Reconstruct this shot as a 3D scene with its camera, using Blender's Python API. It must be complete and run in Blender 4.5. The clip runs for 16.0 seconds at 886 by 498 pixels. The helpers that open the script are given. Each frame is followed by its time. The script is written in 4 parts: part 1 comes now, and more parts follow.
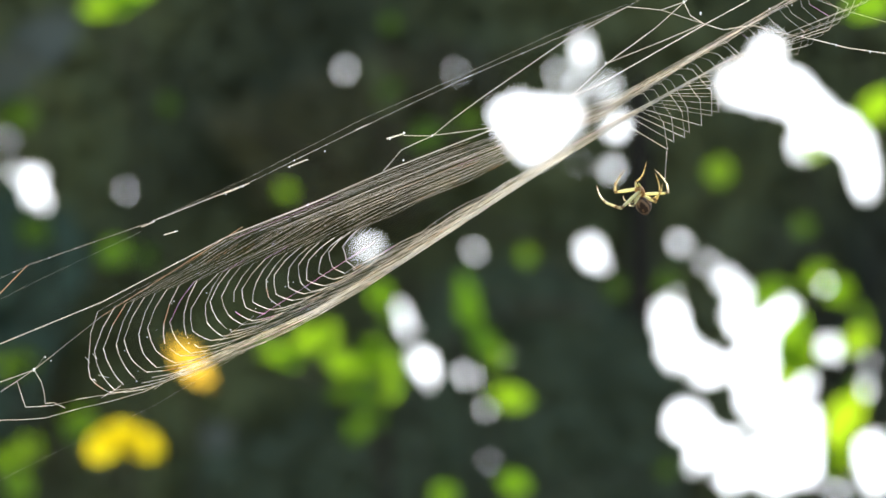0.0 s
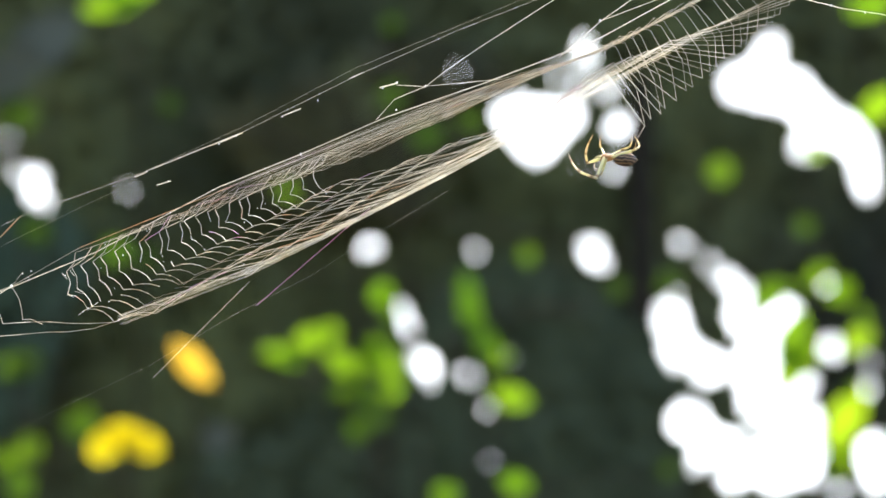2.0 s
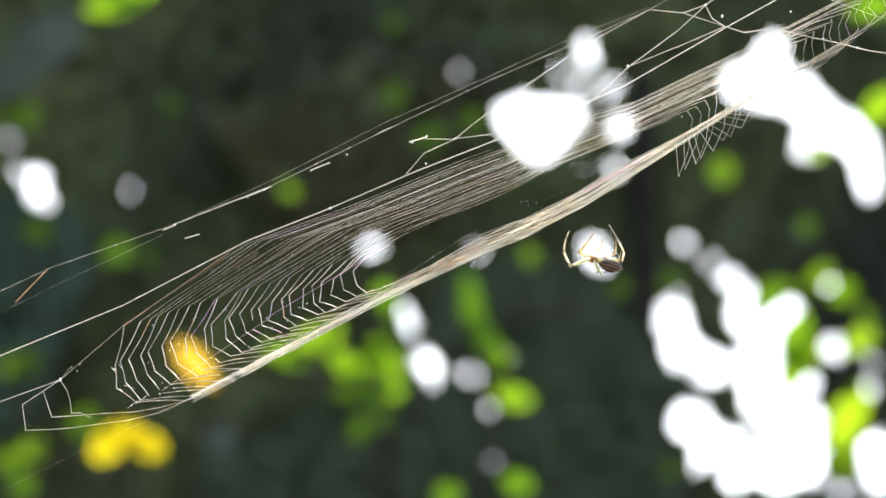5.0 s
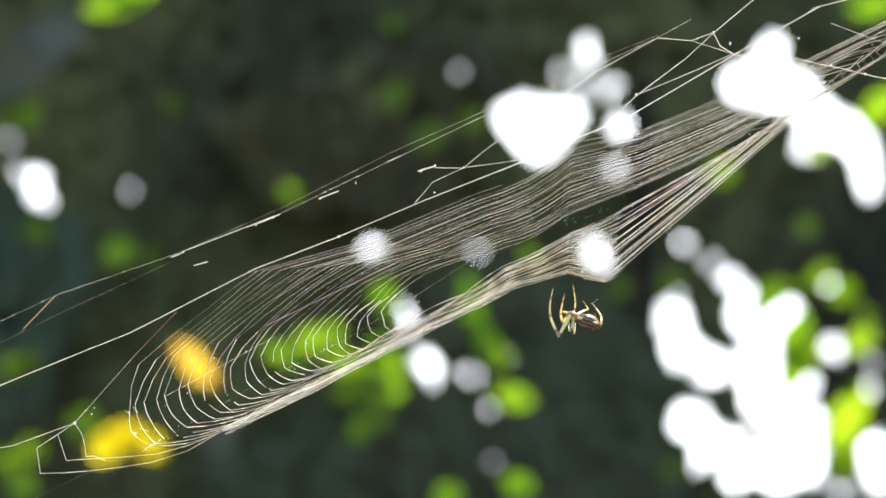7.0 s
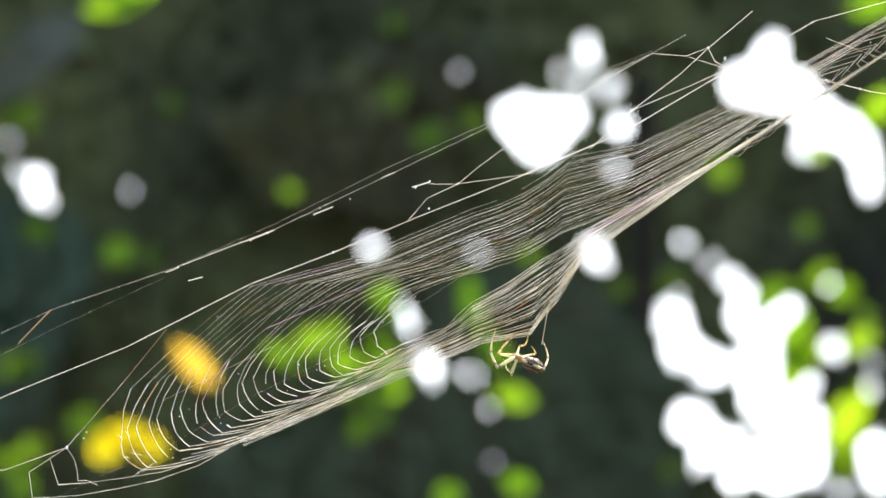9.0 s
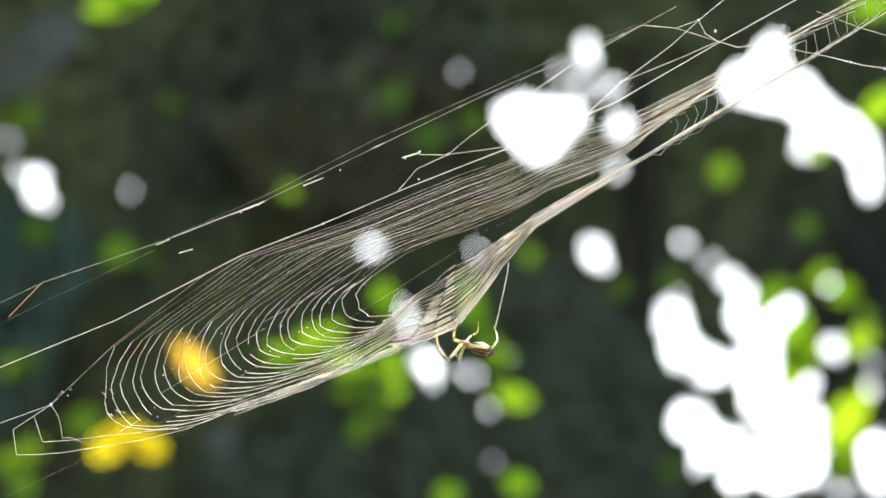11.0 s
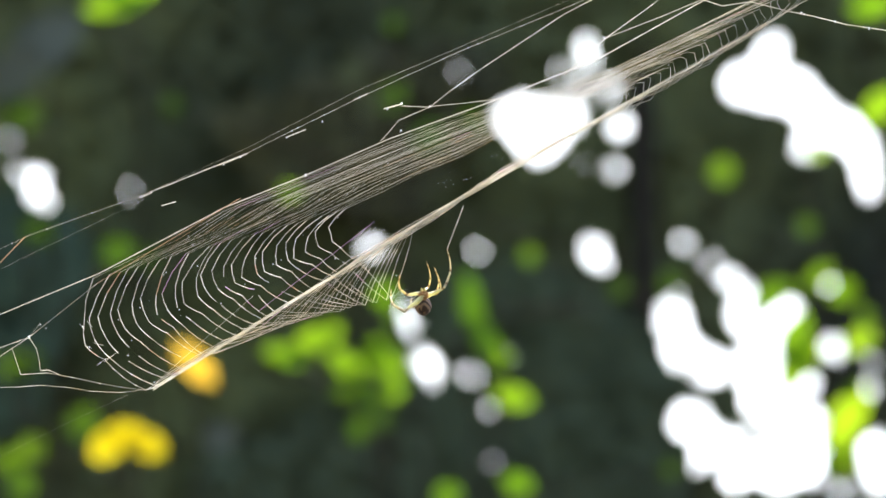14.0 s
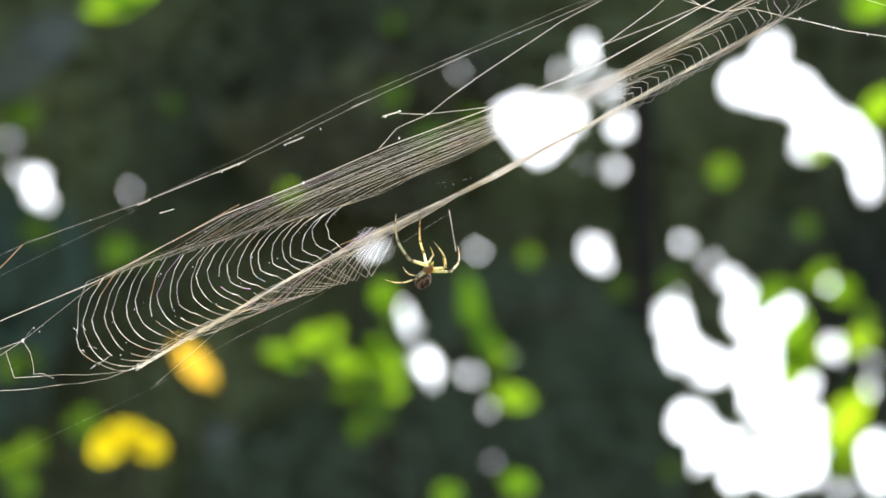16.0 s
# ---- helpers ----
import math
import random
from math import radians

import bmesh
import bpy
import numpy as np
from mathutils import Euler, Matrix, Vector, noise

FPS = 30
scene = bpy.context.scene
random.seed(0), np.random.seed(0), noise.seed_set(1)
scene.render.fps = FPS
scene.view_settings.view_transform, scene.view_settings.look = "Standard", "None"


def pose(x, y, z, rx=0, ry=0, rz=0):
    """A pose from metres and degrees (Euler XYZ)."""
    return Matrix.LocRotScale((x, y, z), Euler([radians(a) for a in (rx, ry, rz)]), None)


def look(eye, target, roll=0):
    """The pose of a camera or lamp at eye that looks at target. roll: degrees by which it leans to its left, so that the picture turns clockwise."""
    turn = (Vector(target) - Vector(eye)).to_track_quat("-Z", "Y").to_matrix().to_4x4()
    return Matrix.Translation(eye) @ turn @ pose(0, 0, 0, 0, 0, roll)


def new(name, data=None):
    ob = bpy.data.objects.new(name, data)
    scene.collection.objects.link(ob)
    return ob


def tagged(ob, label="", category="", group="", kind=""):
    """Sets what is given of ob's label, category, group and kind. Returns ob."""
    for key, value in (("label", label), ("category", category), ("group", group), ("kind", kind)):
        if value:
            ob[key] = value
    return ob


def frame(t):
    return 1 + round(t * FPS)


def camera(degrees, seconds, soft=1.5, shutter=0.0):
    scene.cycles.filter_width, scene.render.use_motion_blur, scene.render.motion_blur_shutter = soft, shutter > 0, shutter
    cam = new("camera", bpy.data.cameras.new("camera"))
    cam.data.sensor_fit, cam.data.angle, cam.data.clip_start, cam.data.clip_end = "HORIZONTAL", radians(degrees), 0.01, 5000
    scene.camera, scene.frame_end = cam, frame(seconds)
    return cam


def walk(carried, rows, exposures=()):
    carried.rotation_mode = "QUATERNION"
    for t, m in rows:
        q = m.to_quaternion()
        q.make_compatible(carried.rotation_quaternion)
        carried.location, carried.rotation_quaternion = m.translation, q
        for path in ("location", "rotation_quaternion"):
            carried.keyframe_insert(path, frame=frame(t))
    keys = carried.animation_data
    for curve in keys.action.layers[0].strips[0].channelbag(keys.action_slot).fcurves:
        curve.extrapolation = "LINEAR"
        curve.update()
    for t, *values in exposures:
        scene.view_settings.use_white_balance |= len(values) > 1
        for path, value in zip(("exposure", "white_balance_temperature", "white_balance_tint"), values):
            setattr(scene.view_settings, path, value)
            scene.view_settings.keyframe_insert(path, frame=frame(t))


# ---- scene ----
# ---------------------------------------------------------------- camera
# A long lens on a tripod looks up a little at a web hung 0.7 m away; it settles by a hair in the first seconds.
REACH = 0.7073                      # metres from the lens to the web
cam = camera(25, 16.0, soft=1.5)
cam.data.dof.use_dof = True
cam.data.dof.focus_distance = REACH
cam.data.dof.aperture_fstop = 5.4
cam.data.dof.aperture_blades = 10
STAND = pose(0, 0, 1.5, 12, 0, 0)   # x to the side, y away from the lens, z up
walk(cam, [(t, pose(0, 0, 1.5, 102, 0, turn)) for t, turn in
           ((0, 0), (1.5, 0.0324), (3, 0.065), (4, 0.097), (6.5, 0.105), (9, 0.105), (16, 0.097))])

# ---------------------------------------------------------------- light
SUN = Vector((0.28, 0.36, 0.89)).normalized()
world = bpy.data.worlds.new("sky")
scene.world = world
world.use_nodes = True
sky = world.node_tree.nodes.new("ShaderNodeTexSky")
sky.sky_type, sky.sun_disc = "NISHITA", False
sky.sun_elevation, sky.sun_rotation = math.asin(SUN.z), math.atan2(SUN.x, SUN.y)
world.node_tree.links.new(sky.outputs[0], world.node_tree.nodes["Background"].inputs[0])
world.node_tree.nodes["Background"].inputs[1].default_value = 0.15
sun = new("sun", bpy.data.lights.new("sun", "SUN"))
sun.data.energy, sun.data.angle, sun.data.color = 5.0, radians(0.5), (1.0, 0.95, 0.86)
sun.matrix_world = look(SUN * 30, (0, 0, 0))
scene.view_settings.exposure = 1.27


# ---------------------------------------------------------------- materials
def blank(name):
    m = bpy.data.materials.new(name)
    m.use_nodes = True
    n = m.node_tree.nodes
    n.clear()
    return m, n, m.node_tree.links, n.new("ShaderNodeOutputMaterial")


def varied(n, l, low, high, scale, random_from="island", piece=0.7, broad=0.6):
    """A colour between low and high: by piece and by two scales of noise."""
    coord = n.new("ShaderNodeTexCoord")
    big, small = n.new("ShaderNodeTexNoise"), n.new("ShaderNodeTexNoise")
    big.inputs["Scale"].default_value, small.inputs["Scale"].default_value = scale, scale * 11
    for tex in (big, small):
        l.new(coord.outputs["Object"], tex.inputs["Vector"])
    if random_from == "island":
        rnd = n.new("ShaderNodeNewGeometry").outputs["Random Per Island"]
    else:
        rnd = n.new("ShaderNodeObjectInfo").outputs["Random"]
    add, add2 = n.new("ShaderNodeMath"), n.new("ShaderNodeMath")
    add.operation = add2.operation = "MULTIPLY_ADD"
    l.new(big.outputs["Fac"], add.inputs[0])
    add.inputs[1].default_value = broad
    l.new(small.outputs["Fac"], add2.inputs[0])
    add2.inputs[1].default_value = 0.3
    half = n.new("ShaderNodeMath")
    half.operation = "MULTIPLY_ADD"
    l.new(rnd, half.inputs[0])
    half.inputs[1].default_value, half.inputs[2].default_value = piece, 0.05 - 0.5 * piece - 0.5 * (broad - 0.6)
    l.new(half.outputs[0], add2.inputs[2])
    l.new(add2.outputs[0], add.inputs[2])
    mix = n.new("ShaderNodeMix")
    mix.data_type = "RGBA"
    l.new(add.outputs[0], mix.inputs[0])
    mix.inputs[6].default_value, mix.inputs[7].default_value = (*low, 1), (*high, 1)
    return mix.outputs[2], small.outputs["Fac"]


def surface(name, low, high, rough=0.6, scale=8.0, clear=0.0, through_low=None, through_high=None, bump=0.15, random_from="island", spec=0.5, piece=0.7, broad=0.6, sheer=0.0):
    """A rough surface; clear: how much light passes through it, as in a leaf."""
    m, n, l, out = blank(name)
    colour, fine = varied(n, l, low, high, scale, random_from, piece, broad)
    p = n.new("ShaderNodeBsdfPrincipled")
    l.new(colour, p.inputs["Base Color"])
    p.inputs["Roughness"].default_value = rough
    p.inputs["Specular IOR Level"].default_value = spec
    b = n.new("ShaderNodeBump")
    b.inputs["Strength"].default_value, b.inputs["Distance"].default_value = bump, 0.002
    l.new(fine, b.inputs["Height"])
    l.new(b.outputs[0], p.inputs["Normal"])
    if clear:
        t = n.new("ShaderNodeBsdfTranslucent")
        c2, _ = varied(n, l, through_low or low, through_high or high, scale, random_from)
        l.new(c2, t.inputs["Color"])
        mix = n.new("ShaderNodeMixShader")
        mix.inputs[0].default_value = clear
        l.new(p.outputs[0], mix.inputs[1])
        l.new(t.outputs[0], mix.inputs[2])
        l.new(mix.outputs[0], out.inputs["Surface"])
        if sheer:
            gauze, loose = n.new("ShaderNodeBsdfTransparent"), n.new("ShaderNodeMixShader")
            loose.inputs[0].default_value = sheer
            l.new(mix.outputs[0], loose.inputs[1])
            l.new(gauze.outputs[0], loose.inputs[2])
            l.new(loose.outputs[0], out.inputs["Surface"])
    else:
        l.new(p.outputs[0], out.inputs["Surface"])
    return m


# silk lightened and made sheer to offset the shade between bundled strands
SILK_BUNDLE = surface("bundled_silk_lightened", (0.92, 0.87, 0.74), (1.0, 0.96, 0.86), 0.3, 9, 0.78, random_from="object", sheer=0.4)
# uneven tone along and between threads paints their glimmer
SILK = surface("silk", (0.74, 0.69, 0.58), (1.0, 0.955, 0.86), 0.35, 9, 0.72, random_from="object")
# iridescent gleams on single threads, painted as warm and rosy silk colours
SILK_WARM = surface("silk_warm_gleam", (0.75, 0.55, 0.35), (0.95, 0.7, 0.45), 0.3, 60, 0.5, random_from="object")
SILK_ROSE = surface("silk_with_a_rosy_gleam", (0.80, 0.55, 0.66), (0.95, 0.72, 0.85), 0.3, 60, 0.6, random_from="object")
DUST = surface("dew_and_dust", (0.85, 0.83, 0.78), (0.97, 0.96, 0.93), 0.3, 300, 0.4)
# shade within the crowns is put into this dark, broadly patchy leaf colour
DARK_LEAF = surface("shade_dark_leaf", (0.043, 0.048, 0.032), (0.172, 0.186, 0.070), 0.7, 2.1, spec=0.2, piece=0.10, broad=2.4)
# bluish sky light on the low foliage is painted into this leaf colour
BLUE_LEAF = surface("blue_green_leaf", (0.048, 0.061, 0.034), (0.120, 0.144, 0.075), 0.7, 2.6, spec=0.2, piece=0.08, broad=1.2)
DULL_LEAF = surface("brownish_leaf", (0.042, 0.042, 0.026), (0.120, 0.112, 0.044), 0.7, 2.6, spec=0.2, piece=0.10, broad=1.8)
# lighter copy of the blue-green leaf: a bluish glow put into the colour
TEAL_LEAF = surface("bluish_leaf", (0.040, 0.066, 0.042), (0.112, 0.160, 0.098), 0.7, 2.6, spec=0.2, piece=0.10, broad=1.2)
# one green leaf as half-lit, lit and shaded copies: the light is in the colour
HALF_LIT_LEAF = surface("half_lit_leaf", (0.07, 0.14, 0.025), (0.11, 0.19, 0.03), 0.5, 9, 0.65, (0.040, 0.110, 0.004), (0.100, 0.220, 0.008), random_from="object")
LIT_LEAF = surface("lit_leaf", (0.10, 0.20, 0.03), (0.16, 0.28, 0.04), 0.5, 9, 0.7, (0.080, 0.19, 0.005), (0.205, 0.36, 0.009), random_from="object")
SHADED_LEAF = surface("shaded_leaf", (0.05, 0.09, 0.025), (0.08, 0.13, 0.03), 0.5, 9, 0.5, (0.010, 0.030, 0.004), (0.045, 0.085, 0.008), random_from="object")
# sheen on the broad leaves, painted as a pale grey-green base colour
GREY_LEAF = surface("sheen_grey_leaf", (0.128, 0.140, 0.110), (0.17, 0.184, 0.146), 0.8, 6, random_from="object", spec=0.1)
# brighter copy of the green leaf, with light from behind painted in
BACKLIT_LEAF = surface("backlit_leaf", (0.14, 0.22, 0.03), (0.22, 0.30, 0.04), 0.5, 9, 0.75, (0.14, 0.30, 0.010), (0.30, 0.44, 0.012), random_from="object")
YELLOW_LEAF = surface("yellowing_leaf", (0.55, 0.46, 0.02), (0.70, 0.60, 0.04), 0.6, 12, 0.65, (0.58, 0.48, 0.006), (0.80, 0.68, 0.012), random_from="object")
ORANGE_LEAF = surface("withered_leaf", (0.5, 0.28, 0.04), (0.65, 0.38, 0.06), 0.6, 12, 0.65, (0.60, 0.36, 0.02), (0.74, 0.48, 0.05), random_from="object")
BARK = surface("bark", (0.022, 0.018, 0.013), (0.044, 0.035, 0.025), 0.9, 14, bump=0.6, spec=0.08)
EARTH = surface("leaf_litter", (0.016, 0.017, 0.010), (0.06, 0.05, 0.03), 0.9, 5, bump=0.5)
LEG = surface("spider_leg", (0.50, 0.50, 0.20), (0.75, 0.66, 0.35), 0.25, 260, 0.45, (0.85, 0.80, 0.30), (0.98, 0.90, 0.50))


def ringed(name, stops):
    """A leg's skin: colours along its length, dark at the joints, with light coming through."""
    m, n, l, out = blank(name)
    coord, split, scale = n.new("ShaderNodeTexCoord"), n.new("ShaderNodeSeparateXYZ"), n.new("ShaderNodeMath")
    grain = n.new("ShaderNodeTexNoise")
    grain.inputs["Scale"].default_value = 900
    l.new(coord.outputs["Object"], split.inputs[0])
    l.new(coord.outputs["Object"], grain.inputs["Vector"])
    scale.operation = "MULTIPLY_ADD"
    scale.inputs[1].default_value = 60
    l.new(split.outputs["Z"], scale.inputs[0])
    shift = n.new("ShaderNodeMath")
    shift.operation = "MULTIPLY_ADD"
    shift.inputs[1].default_value, shift.inputs[2].default_value = 0.06, -0.03
    l.new(grain.outputs["Fac"], shift.inputs[0])
    l.new(shift.outputs[0], scale.inputs[2])
    ramp = n.new("ShaderNodeValToRGB")
    els = ramp.color_ramp.elements
    els[0].position, els[0].color = stops[0][0], (*stops[0][1], 1)
    els[1].position, els[1].color = stops[-1][0], (*stops[-1][1], 1)
    for at, c in stops[1:-1]:
        els.new(at).color = (*c, 1)
    l.new(scale.outputs[0], ramp.inputs[0])
    p, t, mix = n.new("ShaderNodeBsdfPrincipled"), n.new("ShaderNodeBsdfTranslucent"), n.new("ShaderNodeMixShader")
    l.new(ramp.outputs[0], p.inputs["Base Color"])
    l.new(ramp.outputs[0], t.inputs["Color"])
    p.inputs["Roughness"].default_value = 0.22
    mix.inputs[0].default_value = 0.55
    l.new(p.outputs[0], mix.inputs[1])
    l.new(t.outputs[0], mix.inputs[2])
    l.new(mix.outputs[0], out.inputs["Surface"])
    return m


PALE, AMBER, BROWN = (0.97, 0.92, 0.56), (0.93, 0.80, 0.46), (0.28, 0.14, 0.06)
THIGH = ringed("spider_thigh", ((0.0, AMBER), (0.08, PALE), (0.44, PALE), (0.5, BROWN), (0.56, PALE)))
SHIN = ringed("spider_shin", ((0.0, PALE), (0.1, BROWN), (0.15, AMBER), (0.38, PALE), (0.43, BROWN), (0.48, AMBER), (0.72, AMBER), (0.79, BROWN), (0.84, AMBER), (0.98, BROWN)))
HEAD = surface("spider_head", (0.34, 0.19, 0.08), (0.62, 0.40, 0.18), 0.35, 420, 0.35, (0.72, 0.42, 0.12), (0.9, 0.62, 0.26))


def striped():
    """Silver flanks with dark lengthwise bands."""
    m, n, l, out = blank("spider_abdomen")
    coord, wave = n.new("ShaderNodeTexCoord"), n.new("ShaderNodeTexWave")
    wave.bands_direction = "Z"
    wave.inputs["Scale"].default_value, wave.inputs["Distortion"].default_value = 260, 5.0
    wave.inputs["Detail"].default_value, wave.inputs["Detail Scale"].default_value = 3.0, 1.6
    l.new(coord.outputs["Object"], wave.inputs["Vector"])
    ramp = n.new("ShaderNodeValToRGB")
    ramp.color_ramp.elements[0].position, ramp.color_ramp.elements[1].position = 0.45, 0.7
    ramp.color_ramp.elements[0].color, ramp.color_ramp.elements[1].color = (0.06, 0.032, 0.02, 1), (0.31, 0.19, 0.11, 1)
    l.new(wave.outputs["Fac"], ramp.inputs[0])
    p = n.new("ShaderNodeBsdfPrincipled")
    p.inputs["Roughness"].default_value = 0.5
    l.new(ramp.outputs[0], p.inputs["Base Color"])
    l.new(p.outputs[0], out.inputs["Surface"])
    return m


ABDOMEN = striped()
BRIGHT, bn, bl, bo = blank("bright_sky")
glow = bn.new("ShaderNodeEmission")
glow.inputs[0].default_value, glow.inputs[1].default_value = (0.92, 0.96, 1.0, 1), 2.2
bl.new(glow.outputs[0], bo.inputs["Surface"])


# ---------------------------------------------------------------- helpers
def mesh_of(name, verts, faces, material, smooth=True):
    me = bpy.data.meshes.new(name)
    me.from_pydata(verts, [], faces)
    me.materials.append(material)
    if smooth:
        me.polygons.foreach_set("use_smooth", [True] * len(me.polygons))
    me.update()
    return me


def lathe(profile, sides=8, squash=1.0, bow=0.0):
    """Rings along z: profile of (z, radius); bow bends it sideways in x."""
    verts, faces = [], []
    top = profile[-1][0] or 1.0
    for z, r in profile:
        for i in range(sides):
            a = 2 * math.pi * i / sides
            verts.append((r * math.cos(a) + bow * math.sin(math.pi * z / top), r * squash * math.sin(a), z))
    for k in range(len(profile) - 1):
        for i in range(sides):
            j = (i + 1) % sides
            faces.append((k * sides + i, k * sides + j, (k + 1) * sides + j, (k + 1) * sides + i))
    faces.append(tuple(range(sides))[::-1])
    faces.append(tuple(range((len(profile) - 1) * sides, len(profile) * sides)))
    return verts, faces


def part(name, me, parent, label=""):
    ob = new(name, me)
    ob.parent = parent
    return tagged(ob, label)


def tube(points, radii, sides=7):
    """A bent, tapering limb through points."""
    verts, faces = [], []
    pts = [Vector(p) for p in points]
    for k, p in enumerate(pts):
        d = (pts[min(k + 1, len(pts) - 1)] - pts[max(k - 1, 0)]).normalized()
        side = d.cross(Vector((0.3, 1, 0.1))).normalized()
        up = d.cross(side)
        for i in range(sides):
            a = 2 * math.pi * i / sides
            verts.append(p + radii[k] * (math.cos(a) * side + math.sin(a) * up))
    for k in range(len(pts) - 1):
        for i in range(sides):
            j = (i + 1) % sides
            faces.append((k * sides + i, k * sides + j, (k + 1) * sides + j, (k + 1) * sides + i))
    return verts, faces


# ---------------------------------------------------------------- ground, far sky
side = 400.0
ground = new("ground", mesh_of("ground", [(-side, -side, 0), (side, -side, 0), (side, side, 0), (-side, side, 0)], [(0, 1, 2, 3)], EARTH))
tagged(ground, "dark leaf litter on the forest floor", "ground", kind="structure")
far = new("backdrop", mesh_of("backdrop", [(-9, 0, -6), (9, 0, -6), (9, 0, 4.5), (-9, 0, 4.5)], [(0, 1, 2, 3)], BRIGHT))
far.matrix_world = STAND @ Matrix.Translation((0, 15, 0))
tagged(far, "plain bright hazy sky beyond the trees", "sky", kind="structure")

# ---------------------------------------------------------------- the dark tree behind
AWAY = 3.2
# openings in the crown, metres beside and above the line of sight, and their radius
WIDE = [(0.1186, 0.2072, 0.0338), (0.1457, 0.1819, 0.0376), (0.1683, 0.2045, 0.0357), (0.198, 0.2109, 0.0200), (0.5167, 0.3222, 0.0243), (0.5077, 0.2633, 0.0376), (0.467, 0.2633, 0.0231), (0.5529, 0.2498, 0.0338), (0.5937, 0.2136, 0.03), (0.6299, 0.191, 0.0262), (0.6615, 0.1638, 0.0224), (0.6751, 0.1276, 0.0187), (0.6751, 0.0959, 0.0122), (0.580, 0.165, 0.0200), (0.2322, -0.001, 0.0142), (0.245, -0.0258, 0.0142), (0.2386, -0.0133, 0.014), (-0.0353, -0.1801, 0.0173), (-0.0253, -0.1937, 0.013), (0.2769, 0.1955, 0.0149)]
LOW = [(0.3629, -0.1077, 0.0224), (0.3747, -0.1575, 0.0276), (0.4217, -0.1891, 0.0243), (0.476, -0.0715, 0.0122), (0.4715, -0.1077, 0.0167), (0.5394, -0.1032, 0.0243), (0.5077, -0.1457, 0.0217), (0.4941, -0.1891, 0.0338), (0.5122, -0.2344, 0.0376), (0.5801, -0.2253, 0.0187), (0.39, -0.2751, 0.03), (0.4217, -0.3158, 0.0338), (0.476, -0.3339, 0.0432), (0.5575, -0.2887, 0.0498), (0.5846, -0.343, 0.0357), (0.5303, -0.3611, 0.0281), (0.4579, -0.3611, 0.0187), (0.6887, -0.3249, 0.0243), (0.6986, -0.3611, 0.0262), (0.6163, -0.1575, 0.0136)]
SMALL = [(0.2208, 0.3267, 0.007), (0.2271, 0.305, 0.0079), (0.1819, 0.2814, 0.0053), (0.2679, 0.2633, 0.0053), (0.2516, 0.2489, 0.0037), (0.2118, 0.2633, 0.0037), (0.2679, 0.1276, 0.0068), (0.2181, 0.1367, 0.0028), (-0.1263, -0.0011, 0.0072), (-0.1143, 0.0049, 0.0058), (0.0507, -0.0036, 0.0047), (-0.162, 0.286, 0.0036), (0.019, 0.2842, 0.0033), (-0.5059, 0.0914, 0.0035), (-0.6968, 0.1729, 0.003), (0.3765, 0.01, 0.0084), (0.4217, -0.0217, 0.0071)]
SMALL += [(0.4534, -0.0489, 0.0096), (0.6118, -0.0579, 0.0066), (-0.0706, -0.1005, 0.0105), (-0.0561, -0.1258, 0.0105), (0.0371, -0.2009, 0.0135), (-0.0199, -0.2163, 0.0025), (0.0703, -0.257, 0.0068), (0.0748, -0.3405, 0.0026), (0.105, -0.171, 0.0022), (0.6751, -0.2253, 0.0062), (0.6796, -0.1801, 0.0049), (0.3946, -0.3566, 0.0062), (0.6299, -0.39, 0.007)]
SMALL += [(-0.6733, 0.1113, 0.0072), (-0.6552, 0.0959, 0.0066), (-0.6660, 0.0824, 0.0050), (-0.6407, 0.072, 0.0046), (-0.6824, 0.1258, 0.0048), (-0.648, 0.1167, 0.0056), (0.3629, -0.0624, 0.001)]
GAPS = np.array([(x, z, r - 0.0005) for x, z, r in WIDE + LOW] + [(x, z, 0.88 * r) for x, z, r in SMALL])


